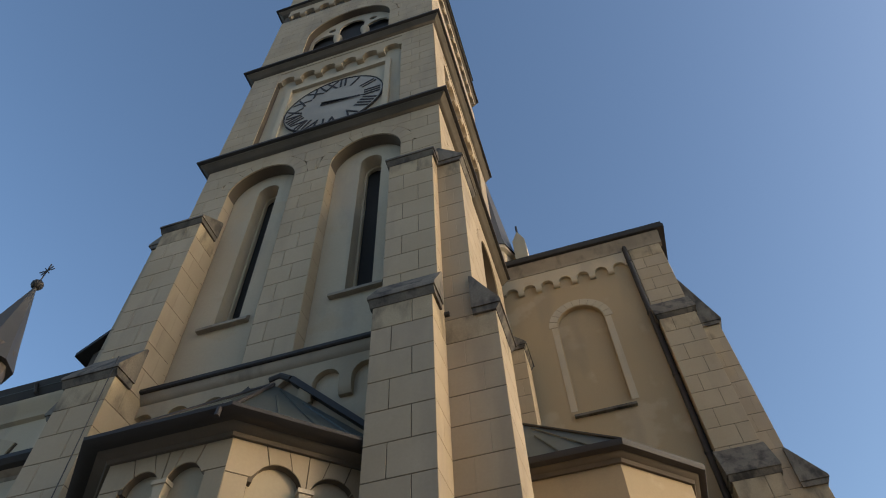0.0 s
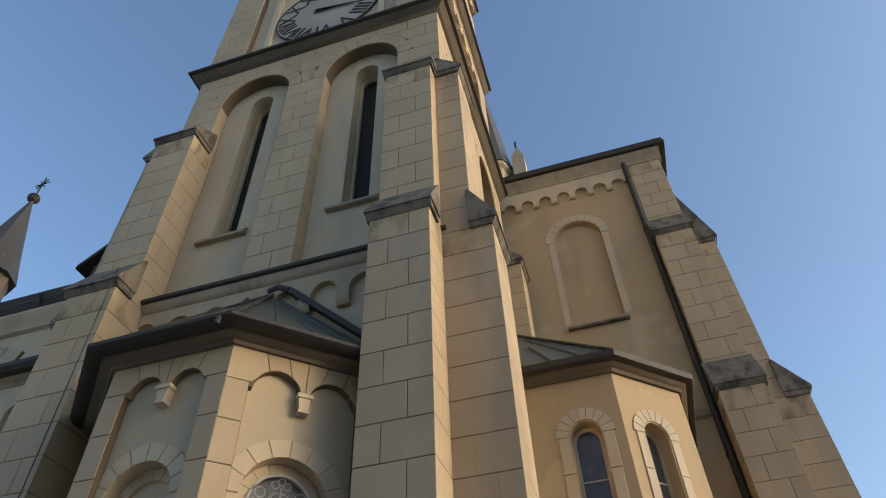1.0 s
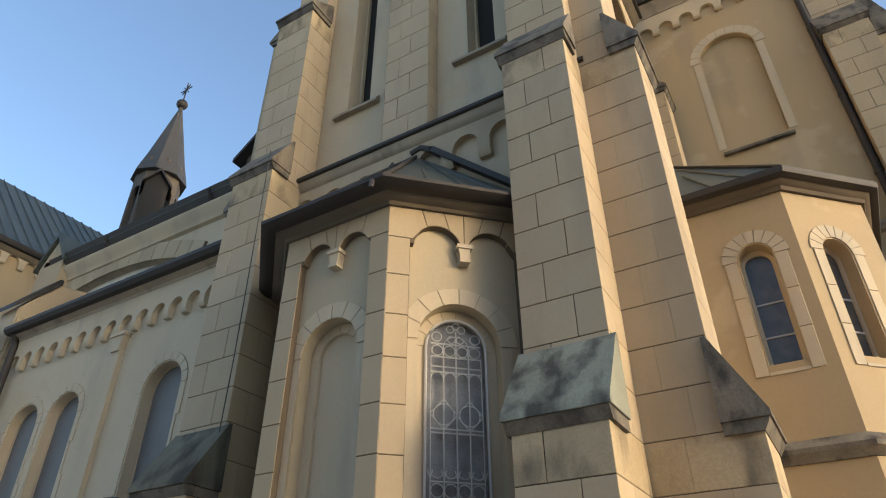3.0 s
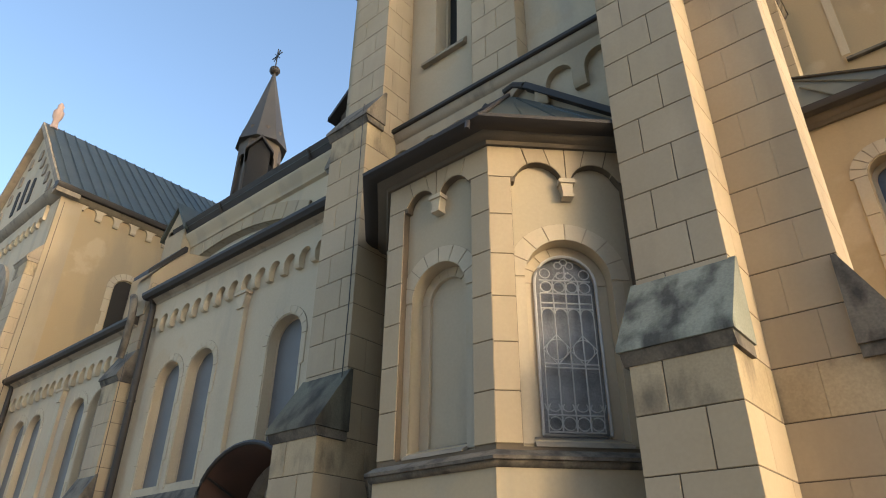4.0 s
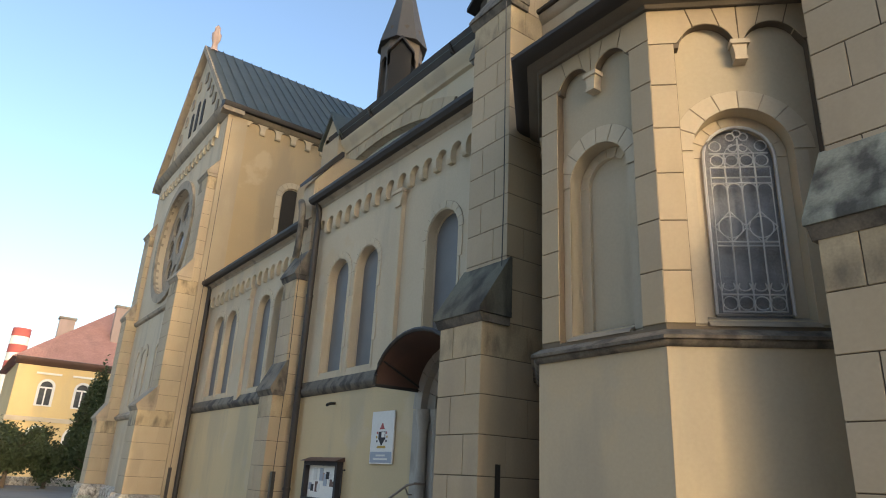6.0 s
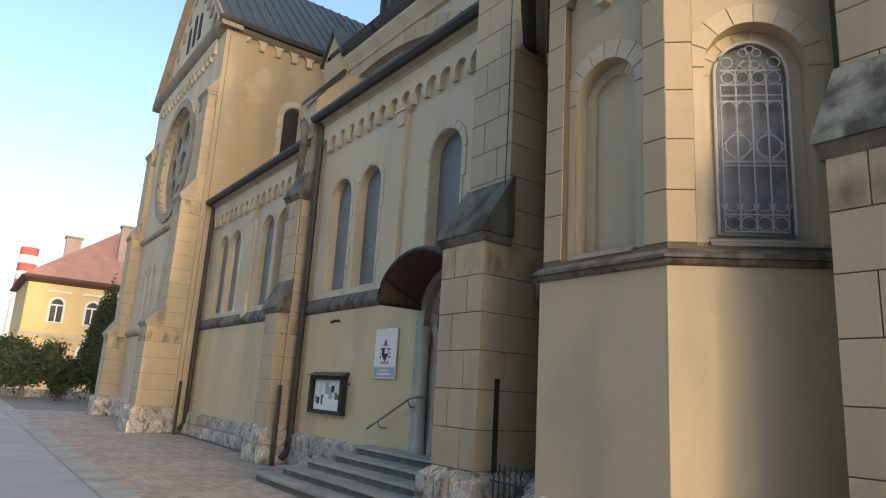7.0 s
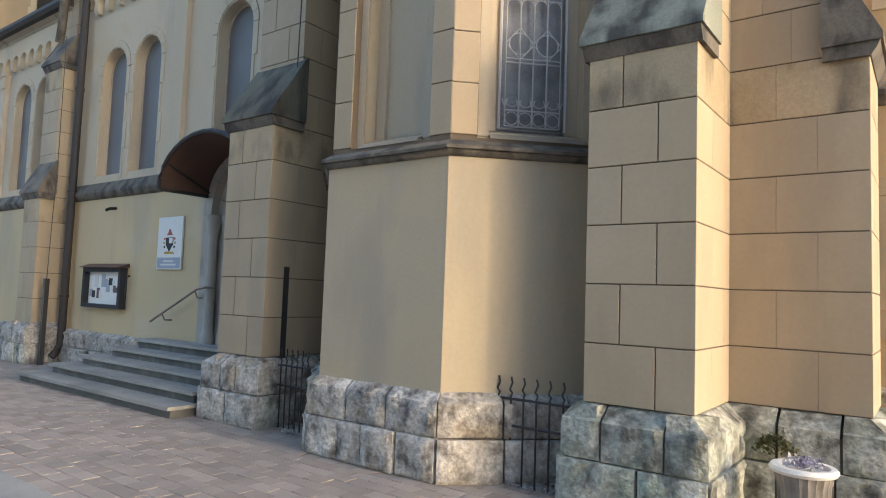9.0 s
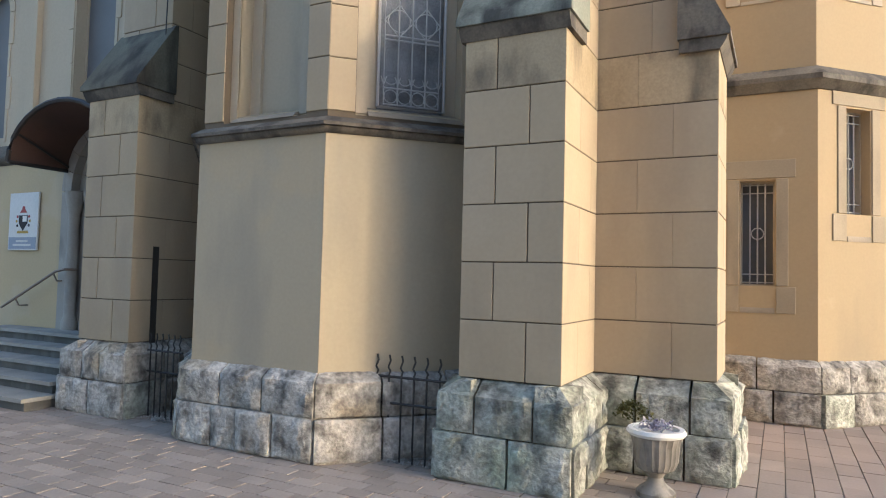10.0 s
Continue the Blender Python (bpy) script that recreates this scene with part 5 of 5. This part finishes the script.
# ---- nave clerestory ----
nave = thing("church_nave", -14, 12, 0, "nave clerestory with arched stone bands and dark sheet roof", "church wing")
M_N = face_frame(0, 9.0, 1, 0)
def flat_arch(r, half, z0, n=20):
    """Outline of a flat segmental arch of radius r above z0."""
    cx, cz = -16.4, 1.98
    t = math.asin(half / r)
    return [(cx - half, z0), (cx + half, z0)] + [(cx + r * math.sin(t - 2 * t * i / n), cz + r * math.cos(t - 2 * t * i / n)) for i in range(n + 1)]


part("wall", plate(bmesh.new(), [(-22.5, 7), (-7.6, 7), (-7.6, 11.9), (-22.5, 11.9)], [flat_arch(9.48, 3.7, 9.3)], 0, 0.4, M_N), PALE, nave)
part("mortar_bed", plate(bmesh.new(), flat_arch(9.99, 3.96, 10.95)[2:] + flat_arch(9.49, 3.74, 10.7)[:1:-1], [], -0.035, 0.1, M_N), JOINT, nave)
for k in range(15):
    t0, t1 = radians(-23.2 + 46.4 * k / 15 + 0.07), radians(-23.2 + 46.4 * (k + 1) / 15 - 0.07)
    pts = [(-16.4 + r * math.sin(t), 1.98 + r * math.cos(t)) for r, t in ((9.48, t0), (9.48, (t0 + t1) / 2), (9.48, t1), (10.0, t1), (10.0, (t0 + t1) / 2), (10.0, t0))]
    part("arch_stone", prism(bmesh.new(), pts, -0.06, 0.12, M_N, "d"), ASHLAR, nave)
w = part("window", plate(bmesh.new(), flat_arch(9.49, 3.71, 9.28), [flat_arch(9.3, 3.5, 9.5)], 0.22, 0.34, M_N), WHITE, nave, "white-framed lunette window")
part("pane", plate(bmesh.new(), flat_arch(9.4, 3.6, 9.4), [], 0.28, 0.29, M_N), GLASS, w)
for u in (-18.6, -16.4, -14.2):
    part("mullion", box(bmesh.new(), u - 0.05, u + 0.05, 0.23, 0.275, 9.4, 10.95, M_N), WHITE, w)
moulding(nave, M_N, -19.0, -7.6, [(0.0, 11.75), (-0.1, 11.8), (-0.15, 11.95), (-0.3, 12.1), (-0.32, 12.2), (0.0, 12.2)], PALE, "cornice")
moulding(nave, M_N, -19.2, -7.6, [(0.0, 12.2), (-0.3, 12.25), (-0.42, 12.45), (-0.46, 12.56), (-0.4, 12.6), (0.2, 12.75), (0.2, 12.2)], GUTTER, "gutter")
part("roof", prism(bmesh.new(), [(8.6, 12.58), (13.5, 15.6), (18.4, 12.58), (18.4, 12.4), (8.6, 12.4)], -19.5, -7.6, I4, "u"), ROOF, nave)
part("rear_wall", box(bmesh.new(), -22.5, -7.6, 17.6, 18, 0, 12.4), PALE, nave)
for x in (-12.3, -16.5):
    part("gutter_bracket", tube(bmesh.new(), [(x, 8.55, 12.5), (x, 8.62, 12.3), (x + 0.05, 8.85, 12.2), (x, 8.95, 11.85)], 0.05, 6), GUTTER, nave)
dorm = thing("roof_dormer", -11.45, 9.4, 12.7, "dark gabled dormer on the nave roof beside the tower", "dormer")
part("body", prism(bmesh.new(), [(-12.3, 12.6), (-10.6, 12.6), (-10.6, 14.3), (-11.45, 14.95), (-12.3, 14.3)], 9.55, 12.4, I4, "d"), TIMBER, dorm)
part("roof", prism(bmesh.new(), [(-12.6, 14.1), (-11.45, 15.02), (-10.3, 14.1), (-10.3, 14.22), (-11.45, 15.16), (-12.6, 14.22)], 9.3, 12.6, I4, "d"), GUTTER, dorm)
# near-black plate, the dormer's unlit inside painted on
part("opening", plate(bmesh.new(), arch(-11.45, 0.4, 13.2, 14.1), [], 9.5, 9.56), DARK, dorm)
pin = thing("gabled_pier", -19.4, 8.9, 9, "stone pier head with small green gabled roof", "pinnacle")
part("pier", prism(bmesh.new(), [(-19.7, 8.2), (-18.5, 8.2), (-18.5, 12.4), (-19.1, 13.3), (-19.7, 12.4)], 8.6, 9.4, I4, "d"), ASHLAR, pin)
part("roof", prism(bmesh.new(), [(-19.85, 12.3), (-19.1, 13.38), (-18.35, 12.3), (-18.35, 12.45), (-19.1, 13.56), (-19.85, 12.45)], 8.5, 9.5, I4, "d"), ROOF, pin)

# ---- ridge turret (fleche) ----
fle = thing("ridge_turret", -22.4, 13.0, 13, "dark wooden ridge turret with pointed spire and cross", "turret")
FX, FY = -22.3, 13.0
bm = bmesh.new()
for k in range(8):
    a0, a1 = radians(45 * k + 22.5), radians(45 * k + 67.5)
    p, q = (FX + 0.95 * math.cos(a0), FY + 0.95 * math.sin(a0)), (FX + 0.95 * math.cos(a1), FY + 0.95 * math.sin(a1))
    L = math.hypot(q[0] - p[0], q[1] - p[1])
    m = face_frame(p[0], p[1], (q[0] - p[0]) / L, (q[1] - p[1]) / L)
    b2 = plate(bmesh.new(), [(0, 13), (L, 13), (L, 20.7), (0, 20.7)], [arch(L / 2, 0.22, 16.5, 19.0)], 0, 0.12, m)
    part("side", b2, TIMBER, fle)
part("core", lathe(bmesh.new(), [(0.6, 13), (0.6, 20.5)], FX, FY, 8), DARK, fle)
part("spire", lathe(bmesh.new(), [(1.16, 19.95), (1.14, 20.05), (0.86, 21.1), (0.1, 24.35), (0.08, 24.6)], FX, FY, 8), SLATE, fle)
for k in (7.3,):
    a0 = radians(45 * k)
    m = face_frame(FX + 0.95 * math.cos(a0), FY + 0.95 * math.sin(a0), -math.sin(a0), math.cos(a0))
    d = part("dormer", prism(bmesh.new(), [(-0.45, 16.2), (0.45, 16.2), (0.45, 18.7), (0, 19.3), (-0.45, 18.7)], -0.7, 0.2, m, "d"), DARK, fle)
    part("dormer_roof", prism(bmesh.new(), [(-0.58, 18.6), (0, 19.35), (0.58, 18.6), (0.58, 18.72), (0, 19.5), (-0.58, 18.72)], -0.85, 0.2, m, "d"), GUTTER, d)
bm = bmesh.new()
bmesh.ops.create_uvsphere(bm, u_segments=16, v_segments=10, radius=0.26, matrix=Matrix.Translation((FX, FY, 24.75)))
part("ball", bm, GUTTER, fle)
cr = part("cross", tube(bmesh.new(), [(FX, FY, 24.9), (FX, FY, 26.2)], 0.035, 6), IRON, fle)
for pts in (((-0.4, 25.75), (0.4, 25.75)), ((-0.22, 25.5), (0.22, 26.0)), ((-0.22, 26.0), (0.22, 25.5))):
    part("cross_arm", tube(bmesh.new(), [(FX + pts[0][0], FY, pts[0][1]), (FX + pts[1][0], FY, pts[1][1])], 0.028, 6), IRON, cr)

# ---- transept ----
tr = thing("church_transept", -27.25, 10, 0, "high pale transept with gable, rose window and green sheet roof", "church wing")
XT, XL, YT, CX = -22.5, -32.0, 5.95, -27.25
M_T = face_frame(0, YT, 1, 0)
gab = [(XL, 0), (XT, 0), (XT, 14.2), (CX, 19.25), (XL, 14.2)]
part("wall", plate(bmesh.new(), gab, [circle(CX, 10.2, 2.2, 36)], 0, 0.5, M_T), PALE, tr)
part("rose_ring", plate(bmesh.new(), circle(CX, 10.2, 2.55, 40), [circle(CX, 10.2, 2.2, 40)], -0.1, 0.1, M_T), MOULD, tr)
rose = part("rose_window", plate(bmesh.new(), circle(CX, 10.2, 2.22, 40), [circle(CX, 10.2, 0.5, 20)] + [circle(CX + 1.35 * math.cos(radians(45 * k)), 10.2 + 1.35 * math.sin(radians(45 * k)), 0.45, 16) for k in range(8)], 0.25, 0.4, M_T), MOULD, tr, "stone rose window tracery")
part("pane", plate(bmesh.new(), circle(CX, 10.2, 2.2, 32), [], 0.34, 0.36, M_T), GLASS, rose)
corbel_table(tr, M_T, XL + 0.8, XT - 0.8, 13.9, 16, -0.1, 0.0, h=0.75)
moulding(tr, M_T, XL - 0.02, XT + 0.02, [(0.0, 13.9), (-0.15, 13.95), (-0.3, 14.15), (-0.32, 14.25), (0.0, 14.3)], MOULD, "cornice")
for s in (-1, 1):
    for k in range(6):
        u = CX + s * (0.5 + 0.62 * k)
        z = 18.0 - 0.63 * k
        part("blind_arch", plate(bmesh.new(), arch(u, 0.16, z - 0.55, z - 0.2, 8), [], -0.05, 0.01, M_T), MOULD, tr)
for u, h in ((CX, 0.55), (CX - 0.8, 0.3), (CX + 0.8, 0.3)):
    part("gable_window", plate(bmesh.new(), arch(u, 0.17, 15.3, 16.0 + h, 10), [], -0.03, 0.02, M_T), DARK, tr)
for s in (-1, 1):
    for p, q in (((CX, 19.25), (CX + s * 5.1, 13.95)),):
        part("gable_coping", prism(bmesh.new(), [p, q, (q[0], q[1] + 0.28), (p[0], p[1] + 0.3)], YT - 0.28, YT + 0.5, I4, "d"), MOULD, tr)
# blind arcade and strings on the front
for z in (7.2, 3.25):
    moulding(tr, M_T, XL + 0.5, XT - 0.5, [(0.0, z), (-0.1, z + 0.05), (-0.14, z + 0.15), (0.0, z + 0.3)], MOULD)
for c in (-29.2, -28.3, -26.2, -25.3):
    arched_window(tr, M_T, c, 0.3, 3.9, 5.6, -0.02)
part("side_wall", plate(bmesh.new(), [(YT + 0.5, 0), (18, 0), (18, 14.2), (YT + 0.5, 14.2)], [arch(8.85, 0.42, 9.2, 11.4)], 0, 0.5, face_frame(XT, 0, 0, 1)), PLASTER, tr)
M_TS = face_frame(XT, 0, 0, 1)
arched_window(tr, M_TS, 8.85, 0.42, 9.2, 11.4, 0.0, DARK)
corbel_table(tr, M_TS, YT + 0.72, 11.04, 14.05, 7, -0.1, 0.0, h=0.5, leg=0.2)
part("corner_pilaster", box(bmesh.new(), XT - 0.02, XT + 0.1, YT, YT + 0.74, 0.7, 14.0), ASHLAR, tr)
moulding(tr, M_TS, YT - 0.3, 18, [(0.0, 13.93), (-0.12, 13.95), (-0.2, 14.02), (-0.3, 14.08), (0.0, 14.1)], MOULD, "cornice")
moulding(tr, M_TS, YT - 0.3, 18, [(0.0, 14.1), (-0.36, 14.12), (-0.42, 14.22), (-0.42, 14.3), (0.0, 14.45)], GUTTER, "gutter")
troof = part("roof", prism(bmesh.new(), [(XT + 0.36, 14.28), (CX, 19.55), (XL - 0.36, 14.28), (XL - 0.36, 14.16), (CX, 19.35), (XT + 0.36, 14.16)], YT - 0.2, 18, I4, "d"), ROOF, tr, "green-grey standing seam sheet roof")
for k in range(26):
    y = YT + 0.1 + 0.45 * k
    part("standing_seam", tube(bmesh.new(), [(XT + 0.34, y, 14.33), (CX, y, 19.58)], 0.03, 4), ROOF, troof)
part("rear_wall", box(bmesh.new(), XL, XL + 0.5, YT + 0.5, 18, 0, 14.2), PLASTER, tr)
fin = thing("gable_statue", CX, YT, 19.2, "weathered pink stone finial figure on the gable", "statue")
part("figure", lathe(bmesh.new(), [(0.2, 19.3), (0.13, 19.5), (0.12, 19.75), (0.2, 19.95), (0.22, 20.2), (0.12, 20.35), (0.13, 20.55), (0.04, 20.7)], CX + 0.15, YT + 0.1, 12), PINK, fin)
M_TB = face_frame(XT - 1.0, YT, 1, 0)
tst = [(-1.1, 0.8, 3.25), (-0.65, 3.25, 7.5), (-0.3, 7.5, 11.4)]
tcp = [(3.35, 4.0, -0.65), (7.6, 8.3, -0.3), (11.5, 12.1, 0.0)]
buttress("sunlit pale block buttress at the transept corner", M_TB, 0.0, 1.02, 0.05, tst, tcp, "transept buttresses", cap=MOULD)
butt_plinth(M_TB, 0.0, 1.02, -1.1, ROCK, 51)
M_TB2 = face_frame(XL, YT, 1, 0)
buttress("pale block buttress at the transept's far corner", M_TB2, 0.0, 1.0, 0.05, [(-0.75, 0.8, 3.25), (-0.45, 3.25, 7.5), (-0.2, 7.5, 11.4)], [(3.35, 4.0, -0.45), (7.6, 8.3, -0.2), (11.5, 12.1, 0.0)], "transept buttresses", cap=MOULD)
butt_plinth(M_TB2, 0.0, 1.0, -0.75, ROCK, 52)
plinth("transept_plinth", "rock-faced plinth along the transept front", [(-31.0, 5.82), (-23.5, 5.82)], seed=53, w=0.6, depth=0.2)

# ---- distance: house, chimney, wall, bushes ----
house = thing("yellow_house", -66, 10, 0, "yellow two-storey house with red tiled hip roof", "house")
M_H = face_frame(-62, 0, 0, 1)
wins = [5.0 + 1.15, 8.75, 11.4, 14.0]
part("wall", plate(bmesh.new(), [(3.9, -0.5), (20, -0.5), (20, 8.9), (3.9, 8.9)], [arch(c, 0.5, 5.6, 7.0, 10) for c in wins] + [arch(c, 0.6, 1.8, 3.3, 10) for c in wins], 0, 0.4, M_H), HOUSEY, house)
part("side_wall", box(bmesh.new(), -76, -62.4, 3.9, 4.3, -0.5, 8.9), HOUSEY, house)
for c in wins:
    for z0, zs, h in ((5.6, 7.0, 0.5), (1.8, 3.3, 0.6)):
        w = part("window", plate(bmesh.new(), arch(c, h + 0.12, z0 - 0.1, zs, 10), [arch(c, h - 0.06, z0, zs, 10)], -0.08, 0.1, M_H), WHITE, house)
        part("pane", plate(bmesh.new(), arch(c, h, z0, zs, 10), [], 0.14, 0.16, M_H), GLASS, w)
        part("mullion", box(bmesh.new(), c - 0.05, c + 0.05, 0.0, 0.13, z0, zs, M_H), WHITE, w)
        part("transom", box(bmesh.new(), c - h, c + h, 0.0, 0.13, zs - 0.12, zs, M_H), WHITE, w)
    part("hood_mould", box(bmesh.new(), c - 0.9, c + 0.9, -0.12, 0, 7.95, 8.1, M_H), WHITE, house)
moulding(house, M_H, 3.8, 20, [(0, 4.3), (-0.12, 4.3), (-0.12, 4.6), (0, 4.65)], PALE)
moulding(house, M_H, 3.6, 20, [(0, 8.6), (-0.5, 8.85), (-0.6, 9.0), (-0.6, 9.15), (0, 9.3)], RUSTY, "eave")
bm = bmesh.new()
vs = [bm.verts.new(p) for p in ((-61.4, 3.3, 9.05), (-61.4, 20, 9.05), (-77, 20, 9.05), (-77, 3.3, 9.05), (-69, 11, 15.2), (-69, 20, 15.2))]
for q in ((0, 1, 5, 4), (0, 4, 3), (3, 4, 5, 2), (1, 2, 5)):
    bm.faces.new([vs[i] for i in q])
hroof = part("roof", bm, TILE, house, "red clay tile roof")
for x, y, z in ((-66, 6.9, 13.2), (-65, 11.0, 14.8)):
    ch = part("chimney", box(bmesh.new(), x - 0.4, x + 0.4, y - 0.6, y + 0.6, 10, z), PINK, house)
    part("chimney_cap", box(bmesh.new(), x - 0.5, x + 0.5, y - 0.7, y + 0.7, z + 0.002, z + 0.2), MOULD, ch)
stack = thing("factory_chimney", -160, 9, 0, "tall white and red striped factory chimney", "chimney")
zb = 0.0
for k in range(6):
    zt = 18.0 if k == 0 else zb + 1.7
    part("band", lathe(bmesh.new(), [(2.0 - 0.012 * zb, zb), (2.0 - 0.012 * zt, zt - 0.01)], -160, 8.9, 16), REDP if k % 2 else WHITE, stack)
    zb = zt
lw = thing("garden_wall", -50, 4, 0, "low pale stone garden wall", "wall", kind="structure")
for k in range(16):
    me = rough_mesh(0.9, 0.3, 0.5, k, False)
    if not me.materials:
        me.materials.append(ROCK)
    ob = new("rough_stone", me)
    ob.matrix_basis = face_frame(-50, 1.0 + 0.92 * k, 0, 1) @ Matrix.Translation((0, 0.15, 0.25))
    attach(ob, lw)


def leafy(t, cx, cy, cz, rx, ry, rz, n, seed, mat=LEAF, size=0.12, cone=False):
    rnd = random.Random(seed)
    vs, fs = [], []
    clumps = [Vector((rnd.uniform(-1, 1), rnd.uniform(-1, 1), rnd.uniform(-1, 1))).normalized() * rnd.uniform(0.35, 0.95) for _ in range(26)]
    for _ in range(n):
        c = rnd.choice(clumps)
        p = c + Vector((rnd.gauss(0, 1), rnd.gauss(0, 1), rnd.gauss(0, 1))) * 0.16
        k = (1 - (p.z + 1) / 2 * 0.75) if cone else 1
        q = Vector((cx + p.x * rx * k, cy + p.y * ry * k, cz + p.z * rz))
        i = len(vs)
        for _k in range(4):
            vs.append(q + Vector((rnd.uniform(-1, 1), rnd.uniform(-1, 1), rnd.uniform(-1, 1))) * size)
        fs += [(i, i + 1, i + 2), (i + 1, i + 3, i + 2)]
    me = bpy.data.meshes.new("crown")
    me.from_pydata(vs, [], fs)
    me.materials.append(mat)
    ob = new("crown", me)
    attach(ob, t)


def tree(label, x, y, h, r, n, seed, cone=False, base=0.15):
    t = thing("tree" if h > 3 else "bush", x, y, 0, label, "tree" if h > 3 else "bush")
    part("trunk", lathe(bmesh.new(), [(0.14, 0), (0.1, h * 0.4), (0.03, h * 0.85)], x, y, 8), BARK, t)
    rnd = random.Random(seed)
    for k in range(6):
        a0 = rnd.uniform(0, 6.28)
        z = h * rnd.uniform(0.25, 0.6)
        part("limb", tube(bmesh.new(), [(x, y, z), (x + r * 0.6 * math.cos(a0), y + r * 0.6 * math.sin(a0), z + h * 0.15)], 0.03, 5), BARK, t)
    leafy(t, x, y, h * (0.5 + base / 2), r, r, h * (0.5 - base / 2), n * 3, seed, cone=cone)


tree("dark green conical tree beside the transept", -46, 7.5, 7.6, 1.9, 5000, 61, True, 0.05)
tree("dense dark green rounded shrub by the garden wall", -46, 3.6, 3.5, 2.1, 5000, 62)
tree("brownish green shrub by the garden wall", -46, 5.6, 2.4, 1.0, 2200, 63)
tree("dark green shrub beside the transept", -45, 7.6, 2.7, 1.3, 2500, 64)

# ---- pavers, last ----
rnd = random.Random(77)


def joined_copy(mat, name):
    """The paver material with its tint by the joined piece."""
    c = mat.copy()
    c.name = name
    nt = c.node_tree
    g = [q for q in nt.nodes if q.type == "NEW_GEOMETRY"][0]
    o = [q for q in nt.nodes if q.type == "OBJECT_INFO"][0]
    for lk in [q for q in nt.links if q.from_node == o]:
        nt.links.new(g.outputs["Random Per Island"], lk.to_socket)
    return c


def taken(x, y):
    """Where plinths, walls and fenced corners stand."""
    return (y > 6.2 and x < -0.9) or (-3.95 < x < -1.8 and y > 5.55) or (-7.6 < x < -1.9 and y > 5.6)


def pavers(name, label, mat, x0, x1, y0, y1, w, l, along_y, near):
    """Pavers in running bond; those nearest to the walk as parts, the rest joined."""
    vs, fs, count = [], [], 0
    me1 = block_mesh((w if along_y else l) - 0.008, (l if along_y else w) - 0.008, 0.05, 0.002, mat)
    rows_n, cols_n = (int((x1 - x0) / w), int((y1 - y0) / l)) if along_y else (int((y1 - y0) / w), int((x1 - x0) / l))
    for j in range(rows_n):
        for i in range(cols_n + 1):
            run = (i - (0.5 if j % 2 else 0.0) + rnd.uniform(-0.02, 0.02)) * l
            x, y = (x0 + j * w, y0 + run) if along_y else (x0 + run, y0 + j * w)
            dx, dy = (w, l) if along_y else (l, w)
            if y < y0:
                y, dy = y0, dy - (y0 - y)
            if taken(x + dx / 2, y + dy / 2) or dy < 0.05:
                continue
            dz = rnd.uniform(-0.003, 0.002)
            if count < 280 and near[0] < x < near[1] and near[2] < y < near[3]:
                count += 1
                ob = new("paver", me1)
                ob.matrix_basis = Matrix.Translation((x + dx / 2, y + dy / 2, -0.025 + dz)) @ Matrix.Rotation(rnd.uniform(-0.006, 0.006), 4, "Z")
                attach(ob, pavement)
                continue
            k, g = len(vs), 0.004
            for zz, c in ((-0.02, 0), (dz - 0.003, 0), (dz, 0.003)):
                h = g + c
                vs += [(x + h, y + h, zz), (x + dx - h, y + h, zz), (x + dx - h, y + dy - h, zz), (x + h, y + dy - h, zz)]
            fs.append((k + 8, k + 9, k + 10, k + 11))
            for b in (0, 4):
                fs += [(k + b + q, k + b + (q + 1) % 4, k + b + 4 + (q + 1) % 4, k + b + 4 + q) for q in range(4)]
    me = bpy.data.meshes.new(name)
    me.from_pydata(vs, [], fs)
    me.materials.append(joined_copy(mat, name + "_joined"))
    attach(tagged(new(name, me), label, kind="stuff"), pavement)


pavers("pavers", "worn beige concrete pavers in running bond", PAVER, -34.0, -1.0, 2.66, 6.3, 0.16, 0.24, False, (-4.2, -1.2, 3.9, 5.4))
pavers("pavers", "red-brown concrete pavers in running bond", PAVER_RED, -1.0, 5.0, 2.66, 12.6, 0.2, 0.4, True, (-1.0, 1.6, 5.2, 9.2))
